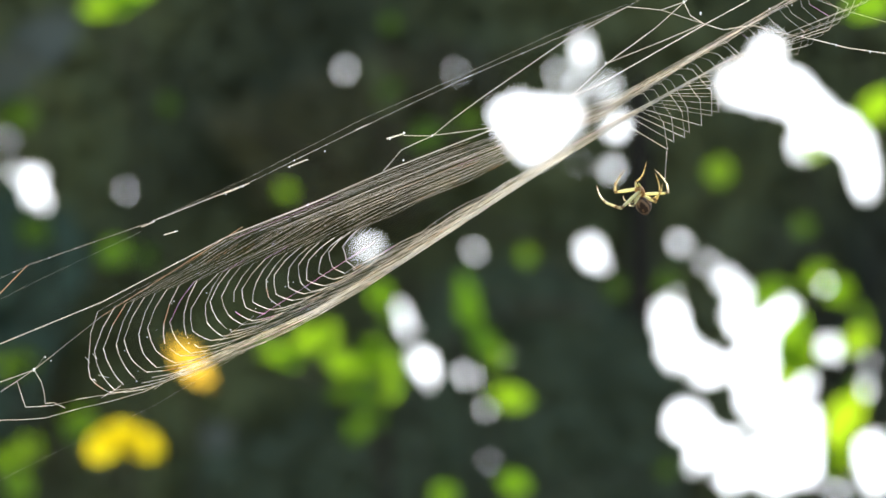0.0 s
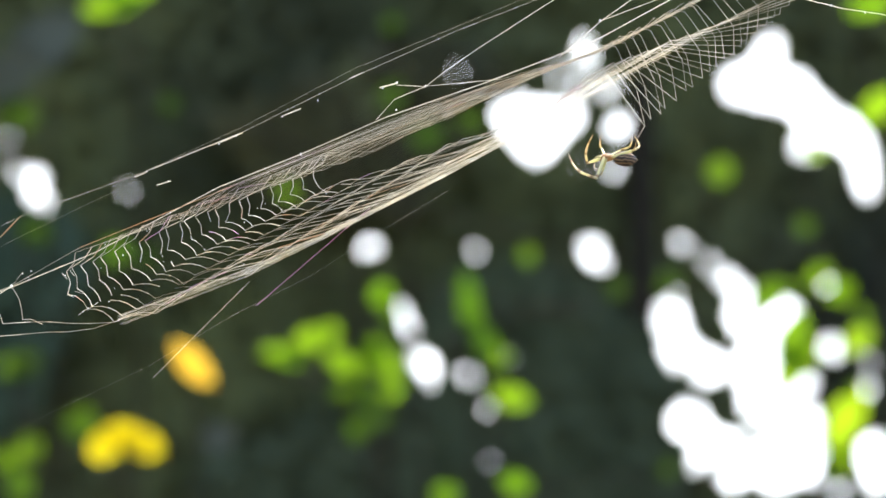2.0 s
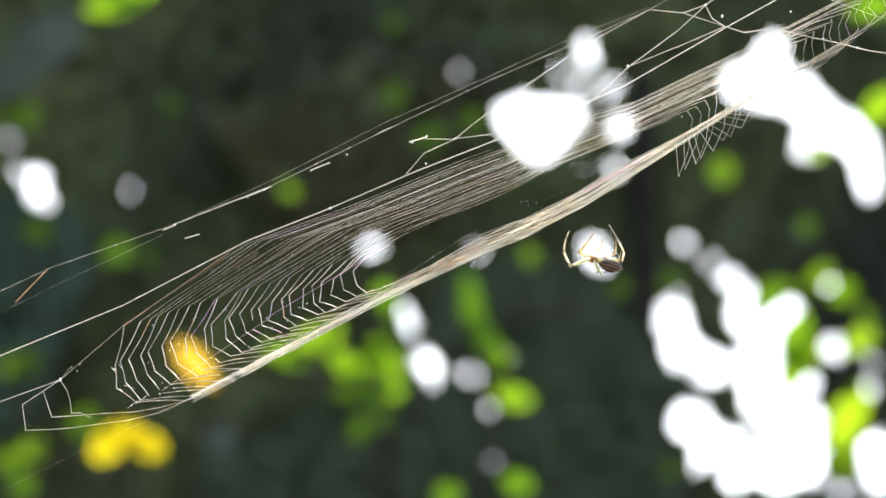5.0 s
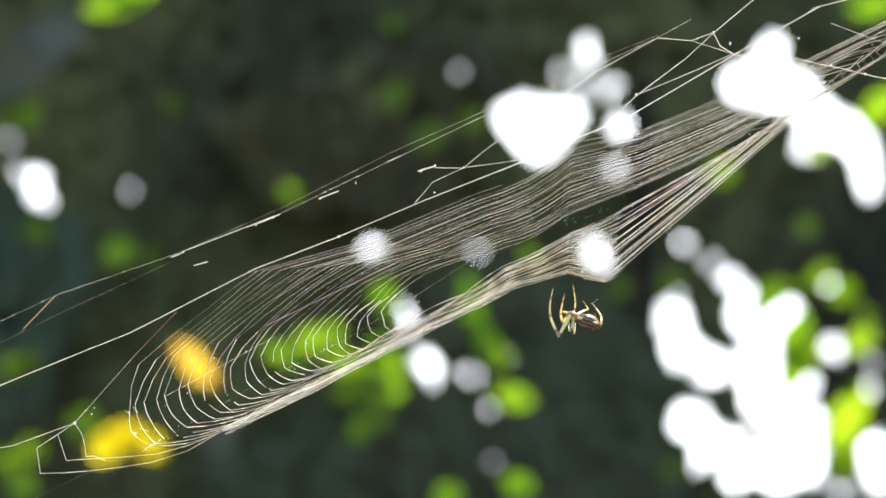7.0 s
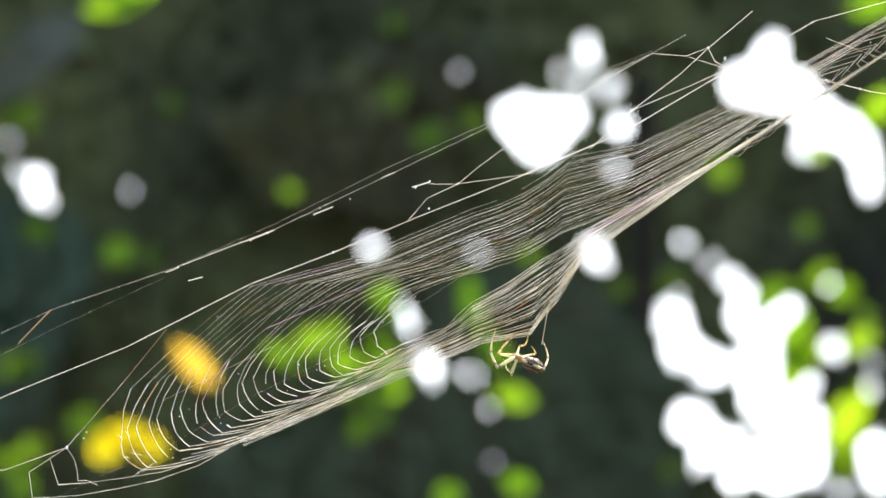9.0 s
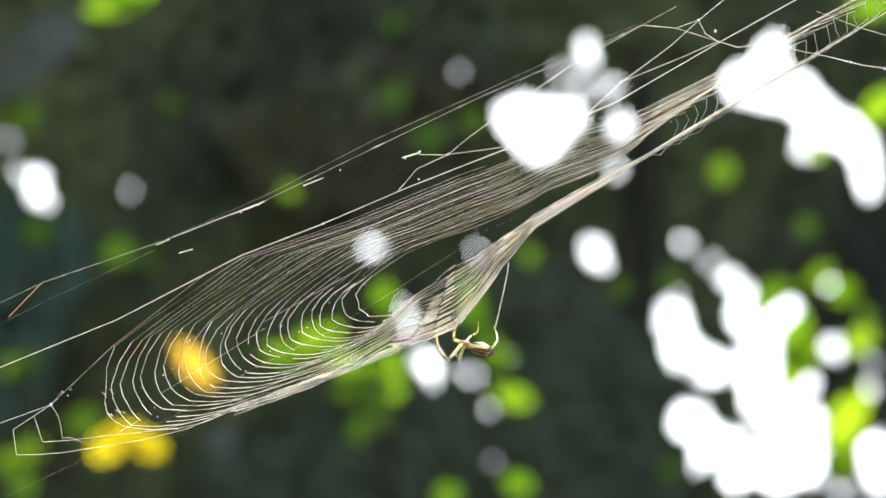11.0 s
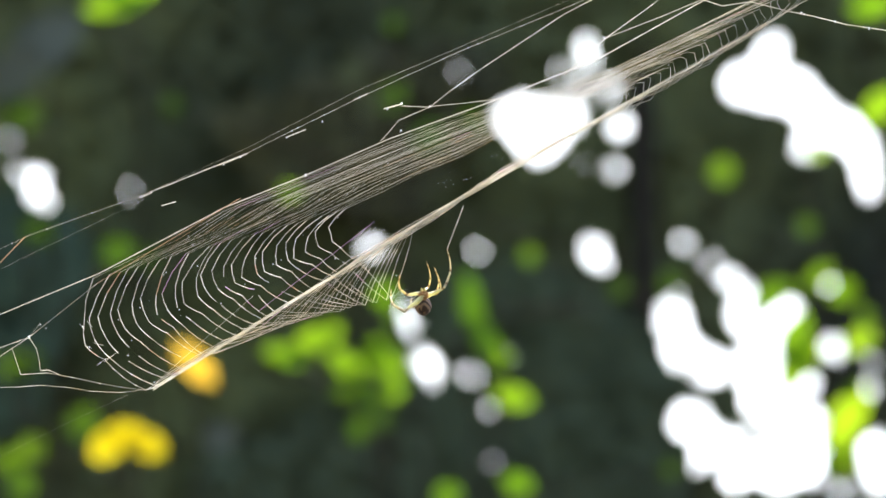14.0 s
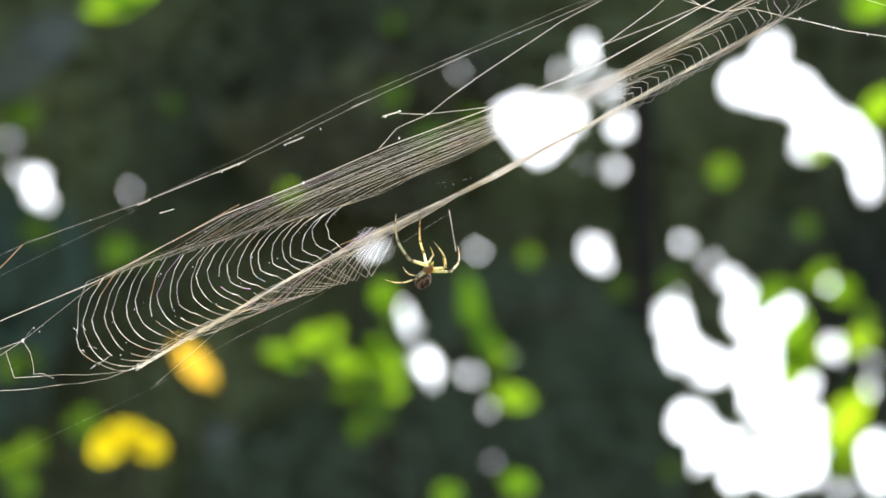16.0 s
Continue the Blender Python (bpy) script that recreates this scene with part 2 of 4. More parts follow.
def leaf_sheet(rng, n, size, box, depth, gaps=None):
    """Many folded leaves in one mesh: places in a box seen at AWAY, none across an opening."""
    x, z = rng.uniform(box[0], box[1], n), rng.uniform(box[2], box[3], n)
    far_out = ((x - (box[0] + box[1]) / 2) / (box[1] - box[0]) * 2) ** 2
    top = box[3] - 0.14 * far_out - 0.06 + 0.06 * np.sin(7.1 * x + 1.0) * np.cos(2.7 * x)
    base = box[2] + 0.35 * far_out + 0.05 * np.sin(9.0 * x)
    w = rng.uniform(depth[0], depth[1], n)
    ln = rng.uniform(size[0], size[1], n)
    wd = ln * rng.uniform(0.4, 0.6, n)
    ang = rng.normal(-1.57, 0.9, n)
    lx, lz = np.cos(ang), np.sin(ang)
    tilt, roll = rng.normal(0, 0.24, n), rng.normal(0.22, 0.20, n)
    keep = (z < top) & (z > base)
    if gaps is not None:
        hl, hw = 0.5 * ln * np.cos(tilt), 0.5 * wd * np.cos(roll)
        for gx, gz, gr in gaps:
            along_leaf = (gx - x) * lx + (gz - z) * lz
            across = -(gx - x) * lz + (gz - z) * lx
            keep &= (along_leaf / (abs(hl) + gr)) ** 2 + (across / (abs(hw) + gr)) ** 2 > 0.74
    x, z, w, ln, wd, lx, lz, tilt, roll = (v[keep] for v in (x, z, w, ln, wd, lx, lz, tilt, roll))
    n = len(x)
    s = 1 + w / AWAY
    shape = np.array([(-.5, 0, 0), (-.2, .46, .06), (.15, .42, .05), (.5, 0, -.03), (.15, -.42, .05), (-.2, -.46, .06), (-.2, 0, -.04), (.15, 0, -.04)])
    L = np.stack([lx * np.cos(tilt), np.sin(tilt), lz * np.cos(tilt)], 1)
    W = np.stack([-lz * np.cos(roll), np.sin(roll), lx * np.cos(roll)], 1)
    N = np.cross(L, W)
    c = np.stack([x * s, w + AWAY, z * s], 1)
    v = c[:, None] + shape[None, :, :1] * (L * ln[:, None])[:, None] + shape[None, :, 1:2] * (W * wd[:, None])[:, None] + shape[None, :, 2:] * (N * ln[:, None])[:, None]
    v = v.reshape(-1, 3)
    m = np.array(STAND)
    v = v @ m[:3, :3].T + m[:3, 3]
    f = np.array([(0, 6, 1, 1), (1, 6, 7, 2), (2, 7, 3, 3), (0, 5, 6, 6), (5, 4, 7, 6), (4, 3, 7, 7)])
    faces = []
    quads = (f[None] + 8 * np.arange(n)[:, None, None]).reshape(-1, 4)
    for q in quads.tolist():
        faces.append(q if len(set(q)) == 4 else q[:3])
    return v.tolist(), faces


def dark_tree():
    tree = new("tree")
    foot = STAND @ Vector((0.312, 3.24, 0))
    tree.location = (foot.x, foot.y, 0)
    back = Matrix.Translation((-foot.x, -foot.y, 0))
    rng = np.random.default_rng(5)
    v, f = leaf_sheet(rng, 72000, (0.03, 0.06), (-1.2, 1.2, -0.95, 0.66), (-0.1, 0.2), GAPS)
    v2, f2 = leaf_sheet(rng, 7000, (0.09, 0.14), (-1.2, 1.2, -0.95, 0.66), (0.22, 0.45), GAPS)
    f += [[i + len(v) for i in q] for q in f2]
    v += v2
    v2, f2 = leaf_sheet(rng, 6000, (0.09, 0.15), (-1.15, 1.15, -0.9, 0.64), (0.45, 1.0), GAPS)
    f += [[i + len(v) for i in q] for q in f2]
    v += v2
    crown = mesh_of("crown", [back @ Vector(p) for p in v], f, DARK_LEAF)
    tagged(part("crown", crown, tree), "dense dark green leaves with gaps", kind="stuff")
    v, f = tube([(0, -0.16, 0), (-0.01, -0.16, 1.2), (-0.008, -0.17, 1.9), (-0.010, -0.19, 2.3), (0.0, -0.16, 2.5), (0.03, 0, 3.0), (0.0, 0.05, 3.4)], [0.040, 0.024, 0.019, 0.022, 0.020, 0.014, 0.008])
    part("trunk", mesh_of("trunk", v, f, BARK), tree)
    for z, dx, dz, r in ((1.5, -0.9, 0.5, 0.016), (1.75, 0.6, 0.5, 0.015), (2.1, -0.8, 0.6, 0.014), (2.4, 0.55, 0.5, 0.012), (2.6, -0.5, 0.4, 0.011)):
        v, f = tube([(0, 0, z), (dx * 0.4, 0.1, z + dz * 0.3), (dx, 0.12, z + dz)], [r, r * 0.7, r * 0.25], 6)
        part("limb", mesh_of("limb", v, f, BARK), tree)
    return tagged(tree, "small broadleaf tree with dense dark shaded foliage", "tree")


def side_tree(x, seed):
    """An added, unseen tree beside the view: it closes the wood to either hand, against stray light."""
    tree = new("tree")
    foot = STAND @ Vector((x, 3.6, 0))
    tree.location = (foot.x, foot.y, 0)
    back = Matrix.Translation((-foot.x, -foot.y, 0))
    rng = np.random.default_rng(seed)
    v, f = leaf_sheet(rng, 9000, (0.08, 0.16), (x - 0.95, x + 0.95, -1.0, 0.85), (-0.2, 0.9))
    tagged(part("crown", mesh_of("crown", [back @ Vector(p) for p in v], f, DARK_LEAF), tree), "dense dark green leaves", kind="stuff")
    v, f = tube([(0, 0, 0), (0.05, 0.0, 1.2), (0.0, 0.02, 2.2), (0.03, 0, 3.0)], [0.06, 0.045, 0.035, 0.02])
    part("trunk", mesh_of("trunk", v, f, BARK), tree)
    return tagged(tree, "broadleaf tree with dark foliage, added out of view", "tree")


def shrub(x, boxes, material, seed, label):
    """A tall shrub added close before the tree to tint it: one thin stem and a crown of small leaves in a few clumps.
    """
    bush = new("shrub")
    foot = STAND @ Vector((x, 3.05, 0))
    bush.location = (foot.x, foot.y, 0)
    back = Matrix.Translation((-foot.x, -foot.y, 0))
    rng = np.random.default_rng(seed)
    verts, faces = [], []
    for x0, x1, z0, z1, count in boxes:
        v, f = leaf_sheet(rng, count, (0.03, 0.06), (x0, x1, z0, z1), (-0.24, -0.12), GAPS)
        faces += [[i + len(verts) for i in q] for q in f]
        verts += v
    tagged(part("crown", mesh_of("crown", [back @ Vector(p) for p in verts], faces, material), bush), label, kind="stuff")
    v, f = tube([(0, 0, 0), (0.03, 0.02, 0.7), (-0.01, 0.06, 1.4), (0.0, 0.1, 2.0)], [0.014, 0.011, 0.008, 0.004])
    part("stem", mesh_of("stem", v, f, BARK), bush)
    return tagged(bush, label, "shrub")


dark_tree()
shrub(0.12, ((-0.12, 0.42, -0.62, -0.02, 5200), (-0.46, 0.02, -0.62, -0.20, 3000)), BLUE_LEAF, 31, "added tall shrub, sky light painted as dull blue-green leaves")
shrub(-0.66, ((-0.86, -0.55, -0.30, 0.16, 1700),), TEAL_LEAF, 32, "added tall shrub, bluish glow painted into its green leaves")
shrub(-0.12, ((-0.5, 0.2, 0.06, 0.36, 2000),), DULL_LEAF, 33, "tall shrub with brownish green shaded leaves")
side_tree(-2.05, 21)
side_tree(2.05, 22)

# ---------------------------------------------------------------- sunlit leaves in front of the tree
NEAR = 2.4


def leaf_blade(name, u, v, ln, wd, angle, material, parent, lean=(0.05, 0.62, 0.78), curl=0.0, label=""):
    """A pointed leaf whose upper side leans to the sun; angle: its way across, in degrees."""
    n = Vector(lean).normalized()
    a = radians(angle)

    def lay(px, pz):
        return Vector((px, -(px * n.x + pz * n.z) / n.y * 0.8, pz))
    out = [(-.5, .0), (-.38, .22), (-.2, .42), (.02, .5), (.22, .42), (.38, .22), (.5, 0)]
    verts, faces = [], []
    for k, (p, q) in enumerate(out):
        bend = curl * (p * p - 0.08)
        for sgn, lift in ((1, 0.05), (0, 0.0), (-1, 0.05)):
            lx, lz = p * ln, sgn * q * wd + bend * ln
            ux, uz = lx * math.cos(a) - lz * math.sin(a), lx * math.sin(a) + lz * math.cos(a)
            verts.append(lay(ux, uz) - n * lift * wd)
    for k in range(6):
        for c in range(2):
            faces.append((3 * k + c, 3 * k + c + 1, 3 * k + c + 4, 3 * k + c + 3))
    ob = part(name, mesh_of(name, verts, faces, material), parent, label)
    ob.location = (u, 0, v)
    return ob


def sapling(rows, material, label, category, name="sapling", lean=(0.05, 0.62, 0.78)):
    """A thin stem from the ground with leaves; rows: side, height, length, width, angle, and a material where one leaf differs."""
    bush = new(name)
    cx = sum(r[0] for r in rows) / len(rows)
    foot = STAND @ Vector((cx, NEAR, 0))
    bush.matrix_world = STAND @ Matrix.Translation((0, NEAR, 0))
    low = bush.matrix_world.inverted() @ Vector((foot.x, foot.y + 0.1, 0))
    tip = max(rows, key=lambda r: r[1])
    v, f = tube([low, (low + Vector((tip[0], 0.06, tip[1]))) / 2 + Vector((0.03, 0.05, 0)), (tip[0], 0.03, tip[1])], [0.006, 0.004, 0.0015], 6)
    part("stem", mesh_of("stem", v, f, BARK), bush)
    for u, w, ln, wd, ang, *own in rows:
        tipped = Vector(lean) + Vector((random.uniform(-0.35, 0.35), random.uniform(-0.15, 0.3), random.uniform(-0.45, 0.1)))
        leaf_blade("leaf", u, w, ln, wd, ang, own[0] if own else material, bush, tipped)
        base = Vector((u - 0.5 * ln * math.cos(radians(ang)), 0.0, w - 0.5 * ln * math.sin(radians(ang))))
        k = Vector((tip[0] * 0.8 + base.x * 0.2, 0.05, min(w - 0.08, tip[1])))
        v, f = tube([k, (k + base) / 2 + Vector((0, 0, 0.015)), base], [0.002, 0.0016, 0.001], 5)
        part("twig", mesh_of("twig", v, f, BARK), bush)
    return tagged(bush, label, category)


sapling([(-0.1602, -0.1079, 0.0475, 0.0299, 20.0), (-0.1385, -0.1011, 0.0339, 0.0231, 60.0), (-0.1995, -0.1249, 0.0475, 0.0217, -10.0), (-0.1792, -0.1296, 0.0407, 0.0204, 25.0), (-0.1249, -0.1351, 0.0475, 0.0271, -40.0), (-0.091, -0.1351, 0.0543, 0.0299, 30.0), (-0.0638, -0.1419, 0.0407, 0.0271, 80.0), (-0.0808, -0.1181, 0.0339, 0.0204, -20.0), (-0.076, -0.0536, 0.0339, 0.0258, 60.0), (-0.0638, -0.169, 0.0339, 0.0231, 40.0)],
        LIT_LEAF, "sapling with thin bright green sunlit leaves", "sapling")
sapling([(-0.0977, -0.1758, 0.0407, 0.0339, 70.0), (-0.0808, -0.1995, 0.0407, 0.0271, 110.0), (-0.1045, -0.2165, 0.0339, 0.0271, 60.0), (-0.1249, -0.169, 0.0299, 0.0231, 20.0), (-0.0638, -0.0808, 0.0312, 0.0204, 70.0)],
        LIT_LEAF, "sapling with green leaves hanging on edge to the sun", "sapling", lean=(-0.6, 0.8, 0.14))
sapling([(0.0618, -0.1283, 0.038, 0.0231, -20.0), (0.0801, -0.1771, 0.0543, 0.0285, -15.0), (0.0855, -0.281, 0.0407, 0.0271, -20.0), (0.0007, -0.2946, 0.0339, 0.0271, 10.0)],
        LIT_LEAF, "sapling with long sunlit green leaves", "sapling")
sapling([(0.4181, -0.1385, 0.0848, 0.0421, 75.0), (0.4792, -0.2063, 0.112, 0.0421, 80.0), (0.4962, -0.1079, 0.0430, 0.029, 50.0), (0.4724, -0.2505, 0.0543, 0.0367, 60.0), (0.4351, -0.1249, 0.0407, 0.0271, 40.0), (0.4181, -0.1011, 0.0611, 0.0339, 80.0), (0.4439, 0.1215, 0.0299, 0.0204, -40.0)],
        BACKLIT_LEAF, "sapling with bright green leaves against the sky", "sapling")
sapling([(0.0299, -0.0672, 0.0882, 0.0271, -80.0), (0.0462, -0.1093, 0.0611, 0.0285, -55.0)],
        HALF_LIT_LEAF, "sapling with two long narrow drooping green leaves", "sapling", lean=(-0.4, 0.8, 0.3))
sapling([(0.3299, 0.0923, 0.0394, 0.0339, 10.0, BACKLIT_LEAF), (0.0991, -0.0085, 0.0240, 0.0230, 10.0), (-0.3964, -0.0048, 0.0394, 0.0339, 40.0), (-0.1894, 0.0672, 0.0244, 0.0244, 30.0), (0.4317, 0.0265, 0.0271, 0.0244, 30.0)],
        LIT_LEAF, "sapling with small green leaves turned from the sun", "sapling", lean=(-0.7, 0.8, -0.02))
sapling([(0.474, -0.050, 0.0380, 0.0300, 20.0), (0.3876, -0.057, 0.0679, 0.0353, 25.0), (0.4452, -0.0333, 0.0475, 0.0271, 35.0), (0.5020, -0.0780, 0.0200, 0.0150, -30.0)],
        LIT_LEAF, "sapling with green leaves hanging on edge to the sun", "sapling", lean=(-0.35, 0.8, 0.5))
sapling([(0.5186, 0.1704, 0.0543, 0.0339, 50.0), (0.5131, 0.2925, 0.0611, 0.0244, 10.0)], LIT_LEAF, "sapling with glowing light green leaves", "sapling")
sapling([(-0.3998, 0.2939, 0.0814, 0.0231, 15.0), (-0.3726, 0.3095, 0.0611, 0.0271, 20.0)], LIT_LEAF, "sapling with glowing light green leaves", "sapling")
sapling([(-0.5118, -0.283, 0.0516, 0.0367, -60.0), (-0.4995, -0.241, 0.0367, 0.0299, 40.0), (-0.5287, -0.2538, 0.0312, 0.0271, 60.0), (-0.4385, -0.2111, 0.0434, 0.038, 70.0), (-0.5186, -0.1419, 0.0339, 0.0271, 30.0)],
        LIT_LEAF, "sapling with green leaves hanging on edge to the sun", "sapling", lean=(-0.5, 0.8, 0.25))
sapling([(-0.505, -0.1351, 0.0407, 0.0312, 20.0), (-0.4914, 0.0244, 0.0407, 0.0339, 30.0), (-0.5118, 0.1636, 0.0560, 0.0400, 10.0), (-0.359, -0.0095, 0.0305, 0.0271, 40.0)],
        SHADED_LEAF, "sapling with mid green leaves, half shade painted in", "sapling")
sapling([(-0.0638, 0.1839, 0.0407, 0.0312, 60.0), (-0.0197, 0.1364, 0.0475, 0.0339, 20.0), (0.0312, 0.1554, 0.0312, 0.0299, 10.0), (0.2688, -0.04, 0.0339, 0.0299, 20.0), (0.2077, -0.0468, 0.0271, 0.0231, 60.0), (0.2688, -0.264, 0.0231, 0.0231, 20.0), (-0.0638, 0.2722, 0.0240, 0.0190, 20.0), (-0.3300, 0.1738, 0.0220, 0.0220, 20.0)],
        SHADED_LEAF, "sapling with mid green leaves, half shade painted in", "sapling")
sapling([(-0.484, 0.246, 0.130, 0.060, 38.0), (-0.518, 0.214, 0.090, 0.052, 48.0), (-0.2708, -0.2247, 0.0475, 0.0407, 20.0)], GREY_LEAF, "sapling with broad leaves, their sheen painted grey-green", "sapling", lean=(0.1, 0.9, 0.4))
sapling([(-0.4079, -0.2355, 0.0529, 0.0339, 45.0), (-0.3624, -0.2328, 0.0543, 0.0353, -40.0), (-0.3848, -0.2233, 0.0611, 0.0339, 0.0)], YELLOW_LEAF, "stem with three bright yellow hanging leaves", "plant")
sapling([(-0.3014, -0.1371, 0.0719, 0.0339, -50.0)], ORANGE_LEAF, "stem with one withered orange leaf", "plant")
# added, unseen itself: a leaf swings over one opening and dims its light
nodding = sapling([(-0.082, 0.2145, 0.044, 0.030, 88.0), (-0.060, 0.178, 0.040, 0.026, 50.0)], DARK_LEAF, "slender sapling with small dark leaves, added to nod over one opening", "sapling", lean=(0.0, 0.95, 0.3))

# ---------------------------------------------------------------- how the web sways, in millimetres
SWAY = [(0, 0.0, 0.0), (0.5, 4.5, -2.8), (1, 0.1, 6.2), (1.5, -2.4, 14.4), (2, -2.9, 17.4), (2.5, -2.5, 13.8), (3, 1.2, 10.4), (3.5, 3.6, 7.4), (4, 3.8, 4.2), (6.5, 9.5, -9.2), (7, 8.9, -10.4), (7.5, 10.1, -13.8), (8, 8.3, -15.0), (8.5, 7.9, -15.6), (9, 7.1, -15.6), (11.5, 3.1, -3.6), (12, 2.5, -0.4), (12.5, 1.4, 3.4), (13, 0.4, 4.0), (13.5, -1.2, 7.4), (14, -2.0, 10.2), (14.5, -1.2, 8.8), (15, -1.2, 5.6), (15.5, 0.4, 2.8), (16, -2.6, 7.6)]
# the knot at the web's low corner
CORNER = [(0, -144.8, -42.8), (0.5, -138.5, -48.4), (1, -147.1, -32.2), (1.5, -151.2, -17.2), (2, -153.3, -13.2), (2.5, -148.3, -22.6), (3, -143.8, -29.4), (3.5, -140.6, -34.0), (4, -140.0, -38.0), (6.5, -132.1, -58.8), (7, -131.7, -61.6), (7.5, -130.5, -65.6), (8, -132.9, -68.0)]
CORNER += [(8.5, -133.1, -69.0), (9, -134.5, -70.2), (11.5, -141.3, -51.2), (12, -142.1, -46.8), (12.5, -144.1, -41.4), (13, -145.2, -39.8), (13.5, -146.4, -35.0), (14, -147.8, -31.2), (14.5, -149.2, -31.0), (15, -151.0, -29.8), (15.5, -142.4, -48.4), (16, -150.0, -32.4)]
# the innermost turn's tip
TIP = [(0, -36.8, -2.8), (0.5, -30.5, -12.8), (1, -40.0, 0.8), (1.5, -45.2, 15.8), (2, -47.7, 24.6), (2.5, -44.5, 15.8), (3, -39.6, 7.2), (3.5, -35.4, 1.2), (4, -37.4, -2.8), (6.5, -30.1, -23.8), (7, -24.5, -25.8), (7.5, -23.7, -29.8), (8, -25.1, -31.8)]
TIP += [(8.5, -26.1, -32.8), (9, -27.1, -32.8), (11.5, -35.1, -15.8), (12, -36.7, -9.8), (12.5, -38.1, -4.8), (13, -39.6, -2.8), (13.5, -41.0, 2.2), (14, -43.0, 4.2), (14.5, -44.4, 7.2), (15, -48.0, 4.2), (15.5, -34.4, -13.8), (16, -44.0, 5.2)]
FOLDS, STANCES = [], []


def fold(t, **ribs):
    """The lower side's ribs at a time: inner end and outer end of each."""
    FOLDS.append((t, ribs))


def stance(t, head, tail, grip, line, legs):
    """Where the spider is at a time, the ends of its safety line, and knee and foot of six of its legs."""
    STANCES.append((t, head, tail, grip, line, sum(legs, ())))


fold(0, e=(-20.8, -1.8, -94.8, -45.6), f=(-7.9, 5.9, -75.4, -37.6), g=(9.3, 16.2, -44.8, -23.0), h=(28.2, 27.5, -14.2, -4.6), j=(48.0, 38.6, 43.6, 33.2), i=(64.2, 45.6, 145.9, 92.7), q=(79.2, 35.2, 152.4, 88.9), p=(71.2, 54.6, 149.3, 98.0), a=(60.2, 49.2, 137.1, 96.8))
fold(0.5, e=(-26.9, -13.8, -91.2, -48.4), f=(-11.2, -6.5, -73.3, -38.9), g=(9.8, 3.4, -40.9, -21.4), h=(32.9, 14.1, -8.5, -4.0), j=(57.1, 25.4, 52.7, 28.9), i=(73.1, 40.6, 165.8, 80.4), q=(92.1, 19.0, 164.0, 77.8), p=(75.1, 43.2, 169.0, 87.1), a=(65.1, 40.2, 160.2, 89.0))
fold(1, e=(-27.1, -2.8, -95.9, -37.7), f=(-13.0, 4.5, -75.7, -31.9), g=(5.8, 14.4, -43.5, -20.0), h=(26.5, 25.1, -12.5, -4.0), j=(48.1, 36.4, 44.3, 29.5), i=(66.1, 44.4, 152.5, 86.9), q=(82.3, 32.0, 153.8, 84.7), p=(74.9, 52.2, 157.9, 93.7), a=(61.9, 50.4, 141.2, 95.3))
fold(1.5, e=(-27.2, 15.2, -114.4, -31.4), f=(-14.3, 20.3, -102.8, -31.2), g=(2.9, 27.1, -71.2, -17.4), h=(21.8, 34.6, -43.2, -4.2), j=(41.6, 42.4, -1.2, 15.8), i=(62.8, 50.2, 143.3, 91.7), q=(72.8, 34.2, 146.0, 89.1), p=(68.8, 61.2, 144.4, 97.8), a=(58.8, 59.2, 133.2, 95.8))
fold(2, e=(-29.3, 24.6, -116.5, -25.7), f=(-16.4, 29.6, -104.9, -23.8), g=(0.8, 36.4, -71.3, -9.4), h=(19.7, 43.8, -43.3, 3.8), j=(39.5, 51.5, 0.7, 26.2), i=(56.7, 64.6, 134.7, 93.4), q=(70.7, 43.2, 139.0, 100.5), p=(60.7, 71.2, 133.9, 109.0), a=(51.9, 67.2, 121.2, 105.0))
fold(2.5, e=(-25.5, 14.6, -111.6, -34.1), f=(-13.3, 20.4, -99.5, -31.8), g=(2.9, 28.1, -63.5, -15.8), h=(20.7, 36.6, -37.5, -1.8), j=(39.3, 45.5, 2.5, 20.6), i=(60.5, 56.2, 143.5, 96.5), q=(69.7, 38.2, 139.0, 93.1), p=(66.5, 64.6, 139.7, 104.4), a=(53.3, 59.6, 128.0, 100.6))
fold(3, e=(-21.6, 5.2, -105.7, -40.2), f=(-9.6, 10.6, -93.2, -37.4), g=(6.4, 17.8, -57.6, -23.7), h=(24.0, 25.7, -32.6, -10.3), j=(42.4, 34.0, 6.4, 12.3), i=(65.2, 48.2, 147.2, 90.9), q=(70.8, 26.0, 143.5, 87.2), p=(71.4, 58.2, 145.8, 99.7), a=(58.4, 55.2, 132.8, 96.7))
fold(3.5, e=(-13.8, 1.2, -94.9, -42.0), f=(-2.7, 6.6, -78.4, -37.7), g=(12.1, 13.8, -47.4, -18.7), h=(28.4, 20.7, -16.4, -2.2), j=(45.4, 29.0, 41.0, 29.5), i=(70.2, 42.6, 155.6, 88.5), q=(73.4, 21.0, 150.0, 81.5), p=(75.2, 50.2, 156.9, 96.6), a=(62.2, 45.2, 137.8, 97.7))
fold(4, e=(-20.0, -4.8, -93.6, -44.2), f=(-8.9, 0.6, -76.6, -38.7), g=(5.9, 7.8, -46.0, -20.8), h=(22.2, 14.6, -15.4, -4.7), j=(39.2, 23.6, 40.5, 25.6), i=(69.2, 40.2, 155.6, 87.8), q=(68.4, 17.8, 150.9, 87.8), p=(75.0, 50.2, 154.3, 96.6), a=(62.0, 49.2, 140.1, 96.8))
